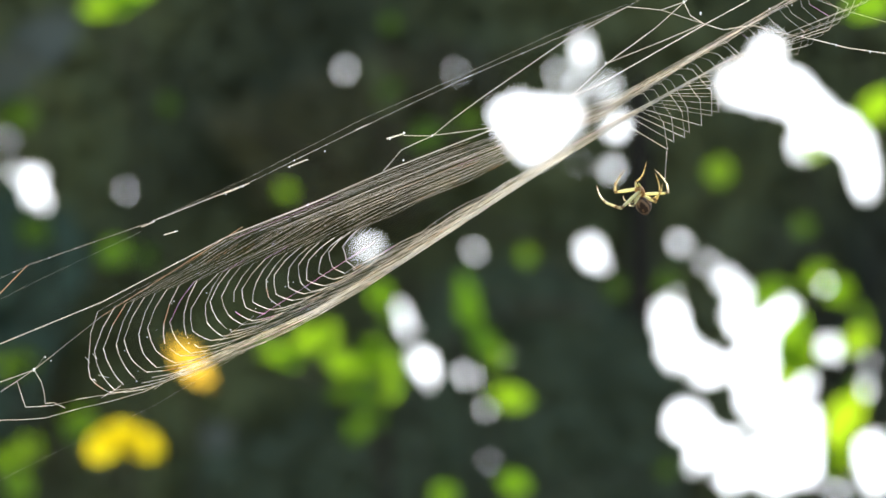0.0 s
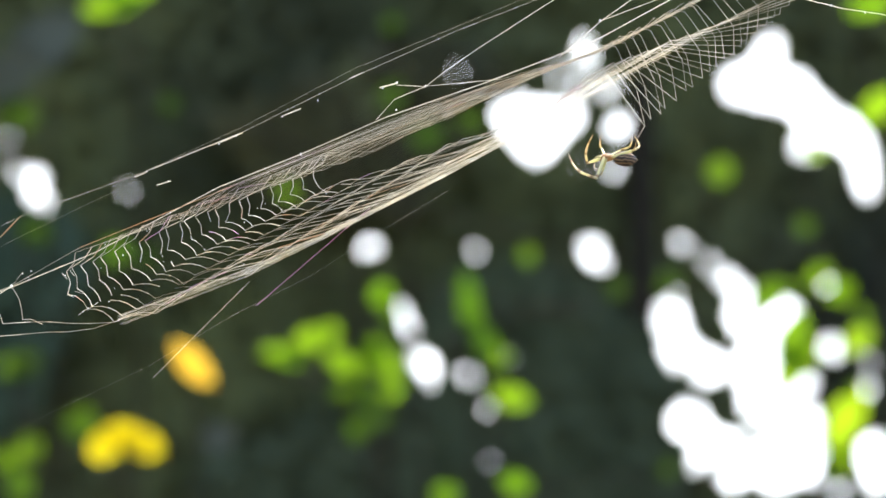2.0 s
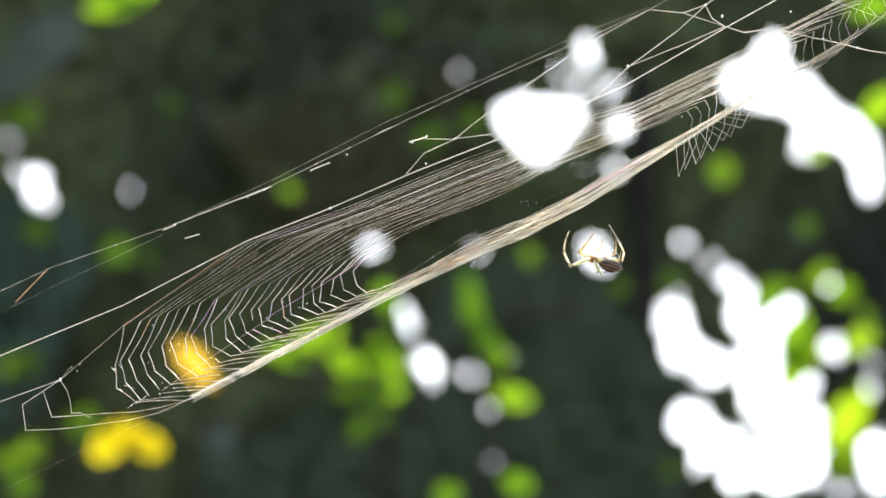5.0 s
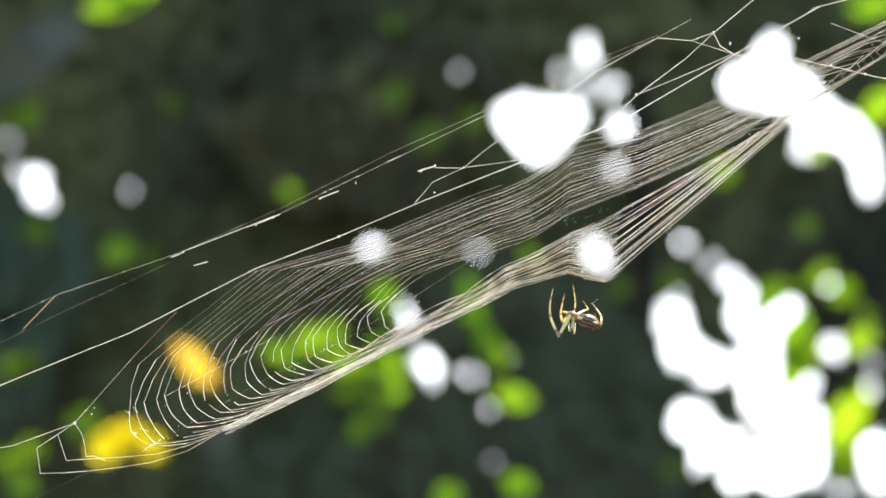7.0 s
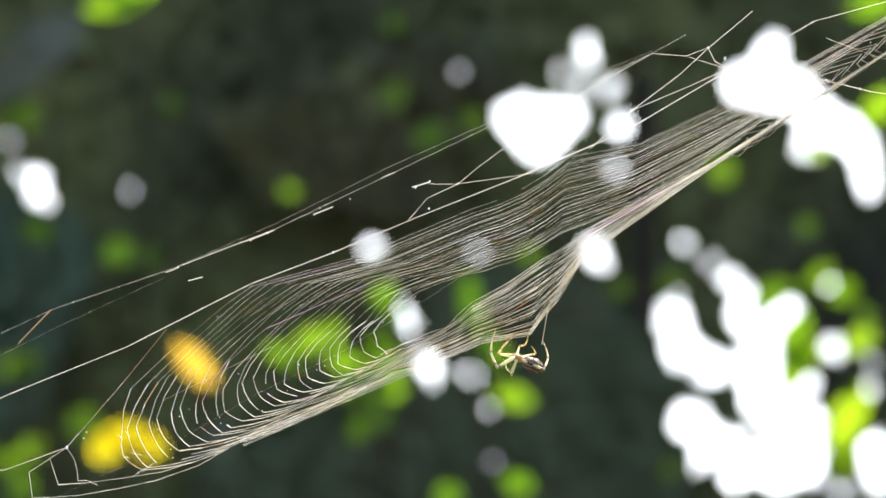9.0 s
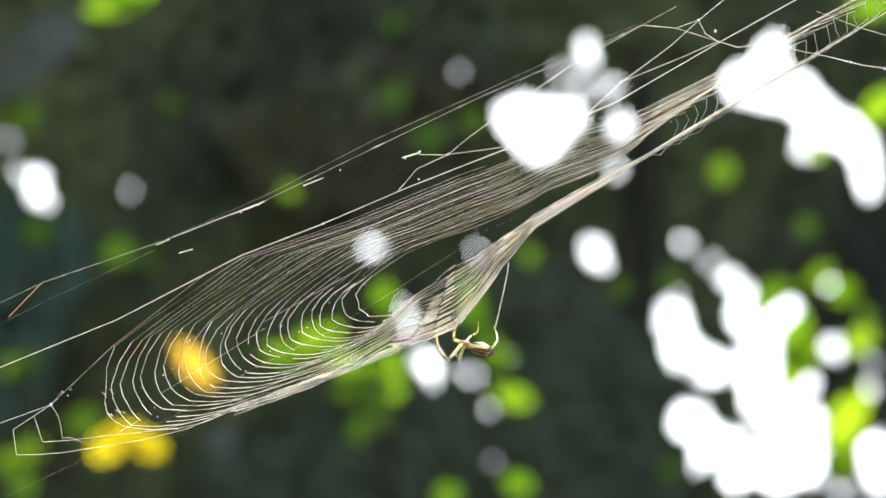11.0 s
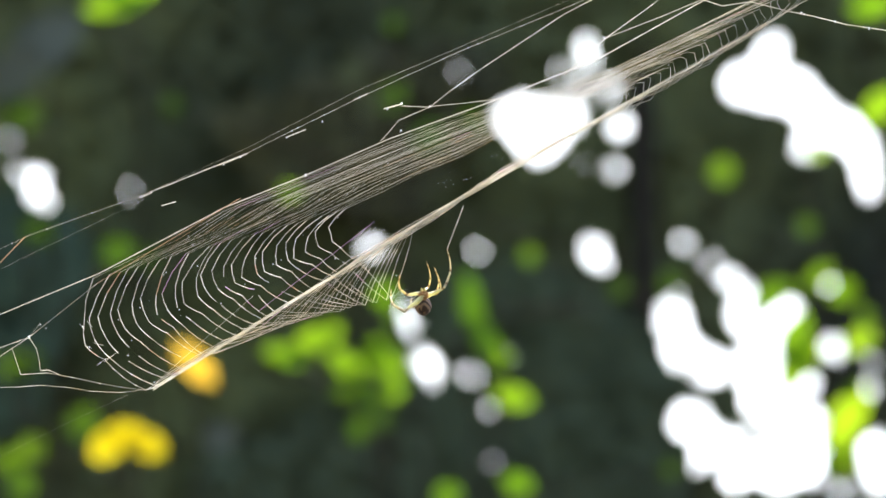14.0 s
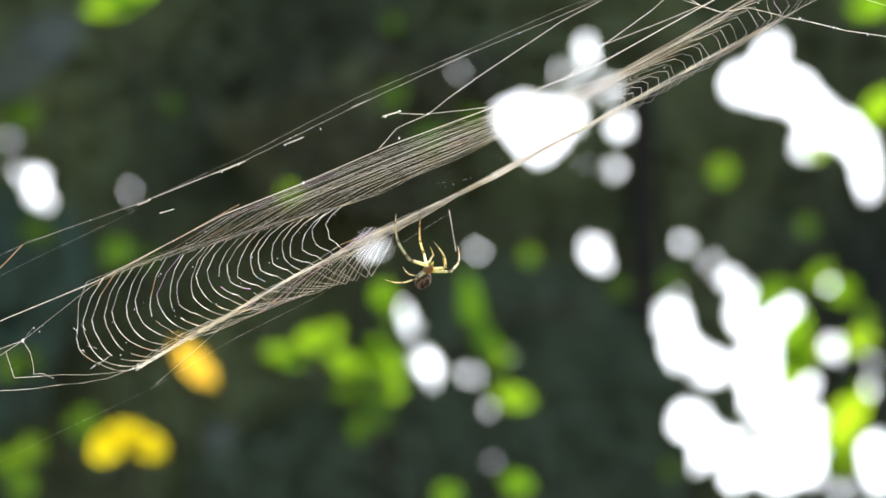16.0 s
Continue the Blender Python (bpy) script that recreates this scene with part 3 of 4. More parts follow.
fold(6.5, e=(-10.1, -20.8, -90.1, -67.8), f=(5.9, -12.7, -20.7, -30.4), g=(21.9, -0.6, 24.0, -7.8), h=(42.9, 8.4, 42.0, -3.0), j=(63.9, 18.2, 59.5, -0.4), i=(99.9, 37.4, 163.3, 77.9), q=(100.9, 36.6, 164.3, 76.6), p=(104.3, 39.2, 166.0, 83.9), a=(101.9, 40.6, 162.9, 87.0))
fold(7, e=(-10.1, -23.8, -80.1, -64.8), f=(5.9, -16.0, -14.4, -31.0), g=(20.0, -6.6, 24.0, -13.4), h=(43.9, 6.4, 42.5, -8.4), j=(62.9, 14.8, 56.0, -11.6), i=(102.9, 36.2, 165.1, 76.2), q=(103.9, 35.2, 166.1, 75.0), p=(107.3, 38.2, 166.6, 80.9), a=(104.9, 40.2, 163.5, 84.1))
fold(7.5, e=(-10.1, -26.8, -78.1, -67.8), f=(4.9, -20.2, -13.6, -36.6), g=(19.5, -11.5, 24.5, -19.6), h=(41.9, 3.4, 43.0, -16.4), j=(63.0, 13.4, 55.5, -14.6), i=(105.9, 35.0, 166.9, 72.6), q=(106.9, 34.0, 167.9, 71.3), p=(110.3, 37.8, 170.8, 76.1), a=(107.9, 40.6, 164.0, 77.9))
fold(8, e=(-10.1, -29.8, -74.1, -67.8), f=(0.9, -25.2, -15.8, -37.7), g=(11.9, -15.8, 19.9, -23.2), h=(35.9, -1.8, 39.5, -26.8), j=(57.9, 11.2, 54.9, -1.8), i=(105.9, 34.2, 165.7, 73.7), q=(106.9, 33.2, 166.7, 72.5), p=(110.3, 37.0, 170.8, 77.5), a=(107.9, 39.8, 164.0, 79.8))
fold(8.5, e=(-10.1, -30.8, -74.1, -68.2), f=(0.4, -26.7, -17.1, -38.9), g=(10.9, -17.8, 17.9, -24.8), h=(33.9, -2.8, 36.3, -29.4), j=(55.9, 10.2, 52.9, -2.2), i=(105.9, 33.8, 165.7, 72.4), q=(106.9, 32.8, 166.7, 71.1), p=(110.3, 36.6, 170.8, 76.4), a=(107.9, 39.4, 164.0, 78.9))
fold(9, e=(-10.1, -31.8, -74.1, -68.8), f=(-0.6, -28.0, -20.8, -44.2), g=(8.9, -19.4, 11.9, -33.0), h=(33.9, -2.8, 29.5, -30.2), j=(51.9, 8.2, 47.9, -3.4), i=(101.9, 33.8, 166.6, 78.2), q=(102.9, 32.8, 167.6, 77.0), p=(106.7, 36.2, 166.7, 82.1), a=(103.9, 39.0, 162.5, 85.6))
fold(11.5, e=(-18.1, -20.8, -78.1, -54.8), f=(-6.1, -9.8, -20.1, -31.8), g=(1.9, -3.8, -0.1, -25.8), h=(15.9, 6.2, 15.5, -2.8), j=(27.9, 13.8, 27.9, 10.6), i=(67.9, 34.6, 155.8, 88.3), q=(69.1, 33.4, 156.5, 87.3), p=(76.9, 45.2, 163.6, 96.4), a=(67.9, 45.2, 146.0, 91.6))
fold(12, e=(-18.1, -14.8, -78.1, -51.8), f=(-1.1, -19.8, -30.1, -32.8), g=(0.9, -1.8, -0.1, -11.8), h=(16.9, 8.6, 14.9, 1.0), j=(31.9, 18.2, 29.9, 13.8), i=(65.9, 38.2, 148.9, 86.5), q=(67.1, 37.2, 149.6, 85.5), p=(74.9, 47.2, 156.7, 94.8), a=(63.9, 45.2, 142.0, 91.6))
fold(12.5, e=(-26.1, -9.8, -92.1, -50.8), f=(-10.1, -17.8, -58.1, -39.8), g=(2.0, 2.2, -28.1, -14.8), h=(10.0, 8.7, -6.1, -1.8), j=(17.9, 15.2, 16.0, 11.2), i=(65.0, 44.2, 141.8, 90.1), q=(66.0, 43.2, 142.6, 89.1), p=(72.0, 52.2, 147.6, 96.6), a=(62.8, 50.8, 135.0, 93.5))
fold(13, e=(-28.0, -9.8, -94.0, -52.8), f=(-15.0, -23.8, -62.0, -39.8), g=(-0.0, 6.2, -38.0, -17.8), h=(10.0, 13.2, -11.0, -0.8), j=(20.0, 20.2, 16.0, 16.2), i=(63.0, 44.6, 136.2, 88.5), q=(64.0, 43.6, 136.9, 87.5), p=(70.0, 52.2, 143.2, 96.6), a=(60.4, 49.2, 131.9, 94.3))
fold(13.5, e=(-30.0, -6.2, -98.0, -48.8), f=(-17.0, -9.8, -68.0, -31.8), g=(-4.0, 8.2, -46.0, -17.8), h=(8.0, 16.7, -15.0, 1.7), j=(20.0, 25.2, 16.0, 21.2), i=(60.0, 48.2, 131.9, 90.4), q=(61.0, 47.0, 132.9, 89.5), p=(66.0, 53.8, 139.2, 97.0), a=(57.8, 51.2, 128.8, 95.1))
fold(14, e=(-32.0, -3.8, -106.0, -49.8), f=(-20.0, -17.8, -68.0, -27.8), g=(-12.0, 6.2, -50.0, -15.8), h=(4.0, 17.2, -17.0, 4.2), j=(20.0, 28.2, 16.0, 24.2), i=(59.0, 47.2, 129.7, 91.1), q=(60.4, 45.8, 130.9, 90.0), p=(64.0, 55.2, 134.7, 97.9), a=(56.4, 52.6, 124.2, 95.5))
fold(14.5, e=(-32.0, -1.8, -112.0, -48.8), f=(-20.4, -21.4, -72.0, -27.0), g=(-12.0, 8.2, -54.0, -15.8), h=(4.0, 19.2, -19.0, 5.4), j=(20.0, 30.2, 16.0, 26.6), i=(58.0, 50.2, 127.5, 89.7), q=(59.6, 48.4, 128.9, 88.2), p=(63.0, 57.2, 132.5, 98.7), a=(56.0, 55.6, 121.9, 95.4))
fold(15, e=(-36.0, 6.6, -116.0, -36.8), f=(-29.0, -5.8, -78.0, -19.8), g=(-18.0, 13.2, -58.0, -5.8), h=(-0.0, 22.2, -22.0, 10.7), j=(18.0, 31.2, 14.0, 27.2), i=(55.0, 49.8, 130.6, 92.3), q=(56.0, 48.8, 131.4, 91.3), p=(60.0, 54.2, 134.4, 95.7), a=(51.2, 51.2, 127.8, 95.1))
fold(15.5, e=(-27.0, -19.8, -106.0, -62.8), f=(-15.0, -39.8, -67.0, -41.4), g=(-4.0, -5.8, -46.0, -27.8), h=(8.0, 2.2, -15.0, -10.8), j=(20.0, 10.2, 16.0, 6.2), i=(68.0, 38.6, 152.2, 84.0), q=(69.4, 37.2, 153.1, 82.8), p=(77.0, 47.2, 158.7, 94.3), a=(65.0, 47.2, 144.3, 91.1))
fold(16, e=(-33.0, -1.8, -112.0, -42.8), f=(-27.0, -9.8, -74.0, -22.2), g=(-18.0, 7.2, -54.0, -9.8), h=(1.0, 17.7, -19.0, 7.7), j=(20.0, 28.2, 16.0, 25.2), i=(59.0, 47.2, 129.8, 89.9), q=(60.8, 45.4, 131.1, 88.3), p=(63.0, 53.2, 133.8, 98.8), a=(54.0, 51.2, 122.3, 97.6))
stance(0, head=(69.7, 20.3), tail=(71.6, 15.1), grip=(78.6, 24.8), line=(79.2, 34.6), legs=((62.8, 14.3, 55.4, 22.6), (61.7, 20.3, 64.0, 28.1), (68.8, 24.0, 71.6, 30.7), (65.6, 12.7, 67.2, 18.2), (76.0, 16.2, 74.3, 26.6), (79.5, 19.8, 76.3, 28.5)))
stance(0.5, head=(80.9, 8.3), tail=(86.4, 5.6), grip=(92.3, 14.8), line=(91.5, 20.2), legs=((73.0, 2.0, 65.6, 14.3), (72.3, 2.9, 69.9, 11.9), (76.2, 10.3, 78.9, 16.6), (77.9, -0.7, 78.9, 6.4), (87.2, 7.7, 87.4, 14.3), (91.2, 6.4, 91.5, 17.4)))
stance(1, head=(71.0, 19.3), tail=(78.9, 22.2), grip=(82.7, 30.6), line=(78.5, 31.2), legs=((63.1, 14.6, 57.2, 21.4), (62.4, 16.2, 60.3, 22.2), (67.9, 23.7, 68.7, 28.5), (71.3, 13.5, 71.0, 18.2), (75.7, 23.7, 74.2, 28.5), (81.1, 19.3, 82.7, 30.8)))
stance(1.5, head=(66.8, 23.7), tail=(63.6, 19.0), grip=(75.0, 23.2), line=(72.8, 34.2), legs=((58.9, 19.3, 54.2, 26.9), (61.8, 27.7, 64.4, 37.9), (69.2, 27.7, 67.6, 31.6), (70.3, 16.6, 68.4, 22.2), (70.7, 26.9, 71.2, 34.8), (74.7, 21.4, 71.8, 31.3)))
stance(2, head=(57.7, 32.4), tail=(67.9, 31.6), grip=(68.7, 39.6), line=(70.7, 43.2), legs=((53.3, 25.0, 44.3, 34.0), (51.4, 30.8, 52.2, 40.3), (56.1, 36.3, 55.0, 40.3), (55.3, 26.1, 56.1, 31.3), (63.2, 35.5, 65.6, 39.5), (68.7, 35.5, 68.4, 40.7)))
stance(2.5, head=(58.8, 24.5), tail=(65.1, 21.4), grip=(73.1, 35.4), line=(69.5, 38.2), legs=((52.2, 18.2, 53.3, 34.4), (53.3, 21.8, 56.0, 33.2), (60.4, 26.9, 61.2, 30.8), (58.3, 17.4, 58.3, 22.9), (65.9, 26.1, 63.5, 33.2), (68.3, 24.5, 73.5, 35.5)))
stance(3, head=(61.4, 17.1), tail=(70.3, 15.5), grip=(70.4, 24.0), line=(70.8, 25.2), legs=((56.2, 9.1, 49.4, 22.2), (52.2, 16.6, 51.4, 26.9), (60.1, 19.8, 58.5, 24.0), (58.5, 13.5, 56.9, 9.6), (65.6, 18.2, 66.1, 22.5), (71.6, 18.2, 69.9, 24.5)))
stance(3.5, head=(61.9, 10.3), tail=(71.4, 6.4), grip=(74.8, 20.6), line=(74.8, 22.2), legs=((55.6, 3.3, 52.5, 15.9), (54.1, 9.6, 58.0, 17.4), (63.5, 14.3, 63.5, 21.4), (58.8, 3.3, 60.7, 9.6), (68.2, 11.9, 70.6, 18.2), (73.0, 10.3, 75.2, 19.8)))
stance(4, head=(56.7, 8.0), tail=(67.7, 4.8), grip=(67.0, 11.6), line=(68.0, 16.2), legs=((47.3, 5.1, 48.5, 17.7), (50.9, 9.6, 58.3, 18.2), (57.8, 11.1, 57.8, 14.3), (60.6, 3.6, 59.4, 7.2), (61.4, 11.1, 64.1, 15.5), (68.0, 9.6, 65.4, 15.1)))
stance(6.5, head=(44.2, -20.6), tail=(50.2, -23.2), grip=(53.1, -14.0), line=(40.8, -2.6), legs=((36.9, -22.4, 35.8, -9.6), (41.9, -17.1, 42.3, -11.1), (46.9, -17.1, 49.0, -10.6), (46.4, -28.8, 45.7, -24.0), (51.0, -24.7, 51.0, -15.6), (54.5, -24.0, 52.9, -12.6)))
stance(7, head=(44.9, -23.6), tail=(52.9, -27.0), grip=(51.3, -19.4), line=(53.5, -17.8), legs=((39.3, -30.5, 37.8, -14.1), (41.6, -26.2, 41.6, -15.6), (45.8, -21.7, 44.6, -12.6), (44.9, -31.5, 46.1, -26.2), (49.9, -21.7, 47.6, -17.9), (55.7, -27.0, 52.2, -19.4)))
stance(7.5, head=(42.8, -26.7), tail=(51.9, -31.2), grip=(54.3, -26.6), line=(61.9, -1.8), legs=((39.3, -36.1, 33.2, -19.4), (40.5, -24.7, 40.8, -15.2), (43.6, -20.9, 44.8, -17.1), (40.2, -33.8, 42.3, -28.5), (45.8, -24.7, 46.6, -19.4), (54.2, -29.7, 47.8, -21.7)))
stance(8, head=(35.1, -34.6), tail=(43.4, -37.6), grip=(43.3, -33.8), line=(45.5, -11.8), legs=((26.7, -37.6, 27.8, -24.3), (31.3, -40.6, 25.7, -28.5), (35.1, -30.0, 37.8, -21.2), (31.7, -40.3, 33.9, -36.1), (38.9, -31.5, 38.4, -27.7), (46.0, -36.8, 43.9, -33.3)))
stance(8.5, head=(33.2, -34.6), tail=(37.8, -37.6), grip=(40.3, -28.4), line=(41.9, -15.8), legs=((26.7, -32.7, 29.8, -19.4), (28.7, -30.0, 33.2, -17.6), (34.3, -29.3, 36.7, -19.4), (33.2, -37.3, 31.7, -35.3), (37.0, -31.5, 38.2, -27.0), (41.6, -37.6, 40.1, -27.7)))
stance(9, head=(25.1, -38.6), tail=(32.6, -42.1), grip=(33.7, -33.8), line=(35.9, -20.8), legs=((17.8, -41.4, 17.5, -28.8), (18.6, -37.6, 23.9, -30.0), (26.1, -34.6, 28.7, -30.0), (21.9, -48.2, 23.9, -41.4), (30.7, -37.6, 29.6, -33.8), (34.2, -42.4, 34.5, -33.0)))
stance(11.5, head=(3.6, -31.6), tail=(13.2, -34.7), grip=(13.9, -25.0), line=(15.9, -1.8), legs=((-2.4, -37.2, -6.5, -25.6), (0.6, -30.1, 1.6, -18.0), (6.4, -29.1, 8.4, -23.9), (0.6, -39.2, 2.6, -33.2), (8.7, -32.6, 11.0, -37.0), (12.7, -32.1, 14.5, -24.9)))
stance(12, head=(5.4, -26.6), tail=(5.1, -30.6), grip=(12.7, -10.4), line=(2.9, -9.8), legs=((-3.0, -25.6, -3.3, -15.0), (2.0, -23.6, 4.4, -10.9), (8.1, -24.6, 10.1, -20.5), (0.0, -33.2, 3.0, -27.1), (10.8, -24.9, 8.6, -18.5), (11.8, -28.1, 11.8, -10.7)))
stance(12.5, head=(-1.9, -22.4), tail=(7.2, -23.5), grip=(4.0, -7.8), line=(14.0, 10.2), legs=((-11.0, -25.7, -14.5, -18.4), (-3.9, -19.4, -1.9, -9.3), (-0.9, -19.4, 0.9, -14.4), (-4.7, -32.0, -2.9, -24.5), (4.7, -17.9, 4.0, -7.5), (4.7, -28.0, 7.0, -18.4)))
stance(13, head=(-5.0, -22.4), tail=(-5.3, -27.0), grip=(-1.0, -13.2), line=(10.6, 8.6), legs=((-13.1, -24.5, -16.1, -15.4), (-8.6, -19.4, -8.6, -9.3), (-1.5, -21.4, -0.5, -18.9), (-9.1, -29.5, -7.0, -24.5), (0.0, -20.4, -1.0, -13.4), (2.1, -19.9, 3.8, -6.3)))
stance(13.5, head=(0.1, -6.5), tail=(2.3, -11.4), grip=(6.4, 3.8), line=(11.6, 17.2), legs=((-7.0, -13.6, -14.9, -4.3), (-10.7, -11.7, -11.6, 0.3), (2.3, -4.3, 4.2, -2.1), (-4.6, -15.4, -2.3, -9.9), (7.3, -6.2, 4.7, -1.5), (8.4, -4.3, 6.0, 5.3)))
stance(14, head=(-8.2, -16.4), tail=(-8.2, -21.0), grip=(0.2, -0.2), line=(6.0, 15.2), legs=((-14.7, -21.9, -19.9, -14.5), (-13.8, -16.4, -16.2, -8.4), (-6.4, -13.6, -7.0, -4.3), (-13.8, -22.8, -10.7, -18.2), (-3.6, -15.1, -4.5, -6.2), (-0.8, -13.6, 0.1, 0.3)))
stance(14.5, head=(-9.5, -14.5), tail=(-12.3, -19.1), grip=(1.4, 2.4), line=(3.6, 16.2), legs=((-16.9, -11.7, -17.9, 0.9), (-10.5, -9.9, -9.2, 3.1), (-6.4, -10.8, -6.8, -5.8), (-16.0, -21.0, -12.3, -15.4), (-1.2, -14.5, -0.3, 2.2), (0.6, -13.6, 2.1, 0.3)))
stance(15, head=(-16.8, -8.9), tail=(-9.7, -11.7), grip=(-8.8, -4.2), line=(-4.0, 13.2), legs=((-21.8, -19.1, -30.1, -7.1), (-23.0, -11.7, -18.0, -3.4), (-12.5, -3.4, -7.5, 9.0), (-20.8, -16.4, -19.0, -10.8), (-7.5, -7.1, -11.6, -0.6), (-13.0, -15.4, -14.3, -9.9)))
stance(15.5, head=(-4.5, -31.2), tail=(-10.1, -37.7), grip=(5.0, -16.8), line=(7.0, -6.8), legs=((-13.8, -32.1, -15.6, -24.7), (-3.6, -28.4, -6.9, -20.1), (-0.8, -28.4, -1.4, -23.8), (-11.0, -35.8, -7.3, -32.1), (1.0, -30.2, 4.2, -16.4), (2.9, -36.7, 5.3, -26.5)))
stance(16, head=(-6.4, -7.1), tail=(-8.6, -11.7), grip=(3.4, -0.8), line=(1.0, 13.8), legs=((-12.7, -3.9, -17.8, 12.3), (-8.0, -1.5, -9.1, 11.4), (-4.9, -2.5, -5.8, 1.2), (-15.1, -13.6, -23.0, -10.8), (2.5, -6.2, -4.5, 2.7), (1.6, -8.0, 4.0, 1.2)))

BEATS = np.array([r[0] for r in SWAY])
TIMES = np.array(sorted([*BEATS, 4.8, 5.6, 9.8, 10.6]))


def course(values):
    """Values at the beats, carried to all the times."""
    a = np.array(values, float).reshape(len(BEATS), -1)
    return np.stack([np.interp(TIMES, BEATS, a[:, c]) for c in range(a.shape[1])], 1)


sway = course([r[1:] for r in SWAY])
corner = course([r[1:] for r in CORNER])
tip = course([r[1:] for r in TIP])
lower = {k: course([ribs[k] for _, ribs in FOLDS]) for k in "efghjiqpa"}


def rib(inner, outer):
    return np.concatenate([inner, outer], 1)


drift = 0.5 * (sway + tip - tip[0])
# upper side: ribs at rest (inner end, outer end), and where they are dragged while the spider's weight hangs mid-web
REST = np.array([(-18.8, 11.6, -93.2, -7.4), (-7.8, 17.2, -76.8, 3.4), (9.2, 24.6, 1.2, 34.6), (33.2, 35.8, 33.2, 45.4), (55.2, 45.6, 61.2, 53.8)])
DRAGGED = np.array([(-9.1, -14.4, -83.7, -25.4), (7.0, -8.6, -67.7, -12.2), (20.2, -4.5, 10.0, 14.0), (42.2, 5.8, 44.3, 32.6), (65.9, 15.6, 68.0, 37.4)])
HEFT = course([0, 0, 0, 0, 0, 0, 0, 0, 0, 0.85, 0.95, 1, 1, 1, 1, 0.35, 0.2, 0.1, 0, 0, 0, 0, 0, 0.2, 0])
full = int(np.argmin(abs(TIMES - 8.0)))
both = rib(drift, sway)


def upper(k):
    return REST[k] + both + HEFT * (DRAGGED[k] - REST[k] - both[full])


# how far the lower spans are blown inwards, in shares of their length
BILLOW = course([-.05, .02, -.04, .10, .12, .11, .09, .06, .06, -.03, -.05, -.05, -.05, -.05, -.05, -.07, -.05, -.02, 0, -.01, -.05, -.06, -.08, -.06, -.07])

RIBS = [
    rib(tip + (9, 10), corner + (24, 21) - np.maximum(BILLOW, 0) * (0, 72)), rib(tip + (1, 4), corner + (18, 4.6)), rib(tip + (1, -2), corner + (20, -3)), rib(tip + (6, -4), corner + (26, -8.4)),
    *(lower[k] for k in "efghj"), rib(lower["i"][:, :2], 0.45 * lower["i"][:, :2] + 0.55 * lower["i"][:, 2:]),
    *(lower[k] for k in "qpa"), *(upper(k) for k in (4, 3, 2, 1, 0))]
DEPTH = [3, 0, -2, -4, -6, -9, -8, -6, -4, -3, -7, 1, 3, 4, 5, 6, 5, 5]
SOFT = (10, 11, 17)                 # stretches between ribs that curve


def spot(uv, w):
    """Points of the web from side and height at its middle distance, and depth, all in millimetres."""
    s = (1 + w / (1000 * REACH)) / 1000
    return np.stack([uv[:, 0] * s, np.full(len(uv), w / 1000), uv[:, 1] * s], 1)


# ---------------------------------------------------------------- the web
web = new("spider_web")
web.matrix_world = STAND @ Matrix.Translation((0, REACH, 0))
tagged(web, "large sagging orb web of fine sunlit silk, half spun", "spider web")
v, f = lathe([(-0.5, 1.0), (0.0, 1.0), (0.5, 1.0)], 5)
THREAD = mesh_of("thread", v, f, SILK)
THREAD_WARM = mesh_of("thread", v, f, SILK_WARM)
THREAD_BUNDLE = mesh_of("thread", v, f, SILK_BUNDLE)
THREAD_ROSE = mesh_of("thread", v, f, SILK_ROSE)
bead = bmesh.new()
bmesh.ops.create_icosphere(bead, subdivisions=1, radius=1.0)
BEAD = bpy.data.meshes.new("droplet")
bead.to_mesh(BEAD)
bead.free()
BEAD.materials.append(DUST)
PIECES = []


def string(name, a, b, radius, mesh=None, anchor=0.5, length=None, most=4):
    """A straight, stiff length of thread between two moving points; several that slide past each other where the span stretches."""
    d = b - a
    size = np.linalg.norm(d, axis=1)
    if anchor == 0.5 and length is None and size.max() > 1.08 * size.min():
        ln = float(max(0.985 * size.min(), 1.01 * size.max() / most))
        n = max(2, math.ceil(size.max() / ln))
        for k in range(n):
            string(name, a, b, radius, mesh, anchor=k / (n - 1), length=ln)
        return
    ob = part(name, mesh or THREAD, web)
    ln = length or float(np.percentile(size, 70))
    ob.scale = (radius / 1000, radius / 1000, ln)
    rows, q, last = [], Vector((0, 0, 1)).rotation_difference(Vector(d[0])), Vector(d[0])
    for i, t in enumerate(TIMES):
        way = Vector(d[i])
        q = last.rotation_difference(way) @ q
        last = way
        mid = Vector(a[i]) + way.normalized() * (ln / 2 + (way.length - ln) * anchor)
        rows.append((float(t), Matrix.LocRotScale(mid, q, None)))
    PIECES.append((ob, rows))
    return ob


def droplet(p, size):
    ob = part("droplet", BEAD, web)
    ob.scale = (size / 1000, size / 1000, size / 1000 * random.uniform(0.8, 1.5))
    PIECES.append((ob, [(float(t), Matrix.Translation(Vector(p[i]))) for i, t in enumerate(TIMES)]))


def turn_nodes(r, wob):
    """One turn of the spiral: its moving nodes, rib by rib."""
    nodes = []
    for j, m in enumerate(RIBS):
        rr = r + wob.normal(0, 0.008)
        loose = 0.55 if j in (7, 8) else 0.3
        uv = m[:, :2] + (m[:, 2:] - m[:, :2]) * rr + np.array([wob.normal(0, loose), wob.normal(0, loose)])
        nodes.append(spot(uv, DEPTH[j] + wob.normal(0, 0.6)))
    return nodes


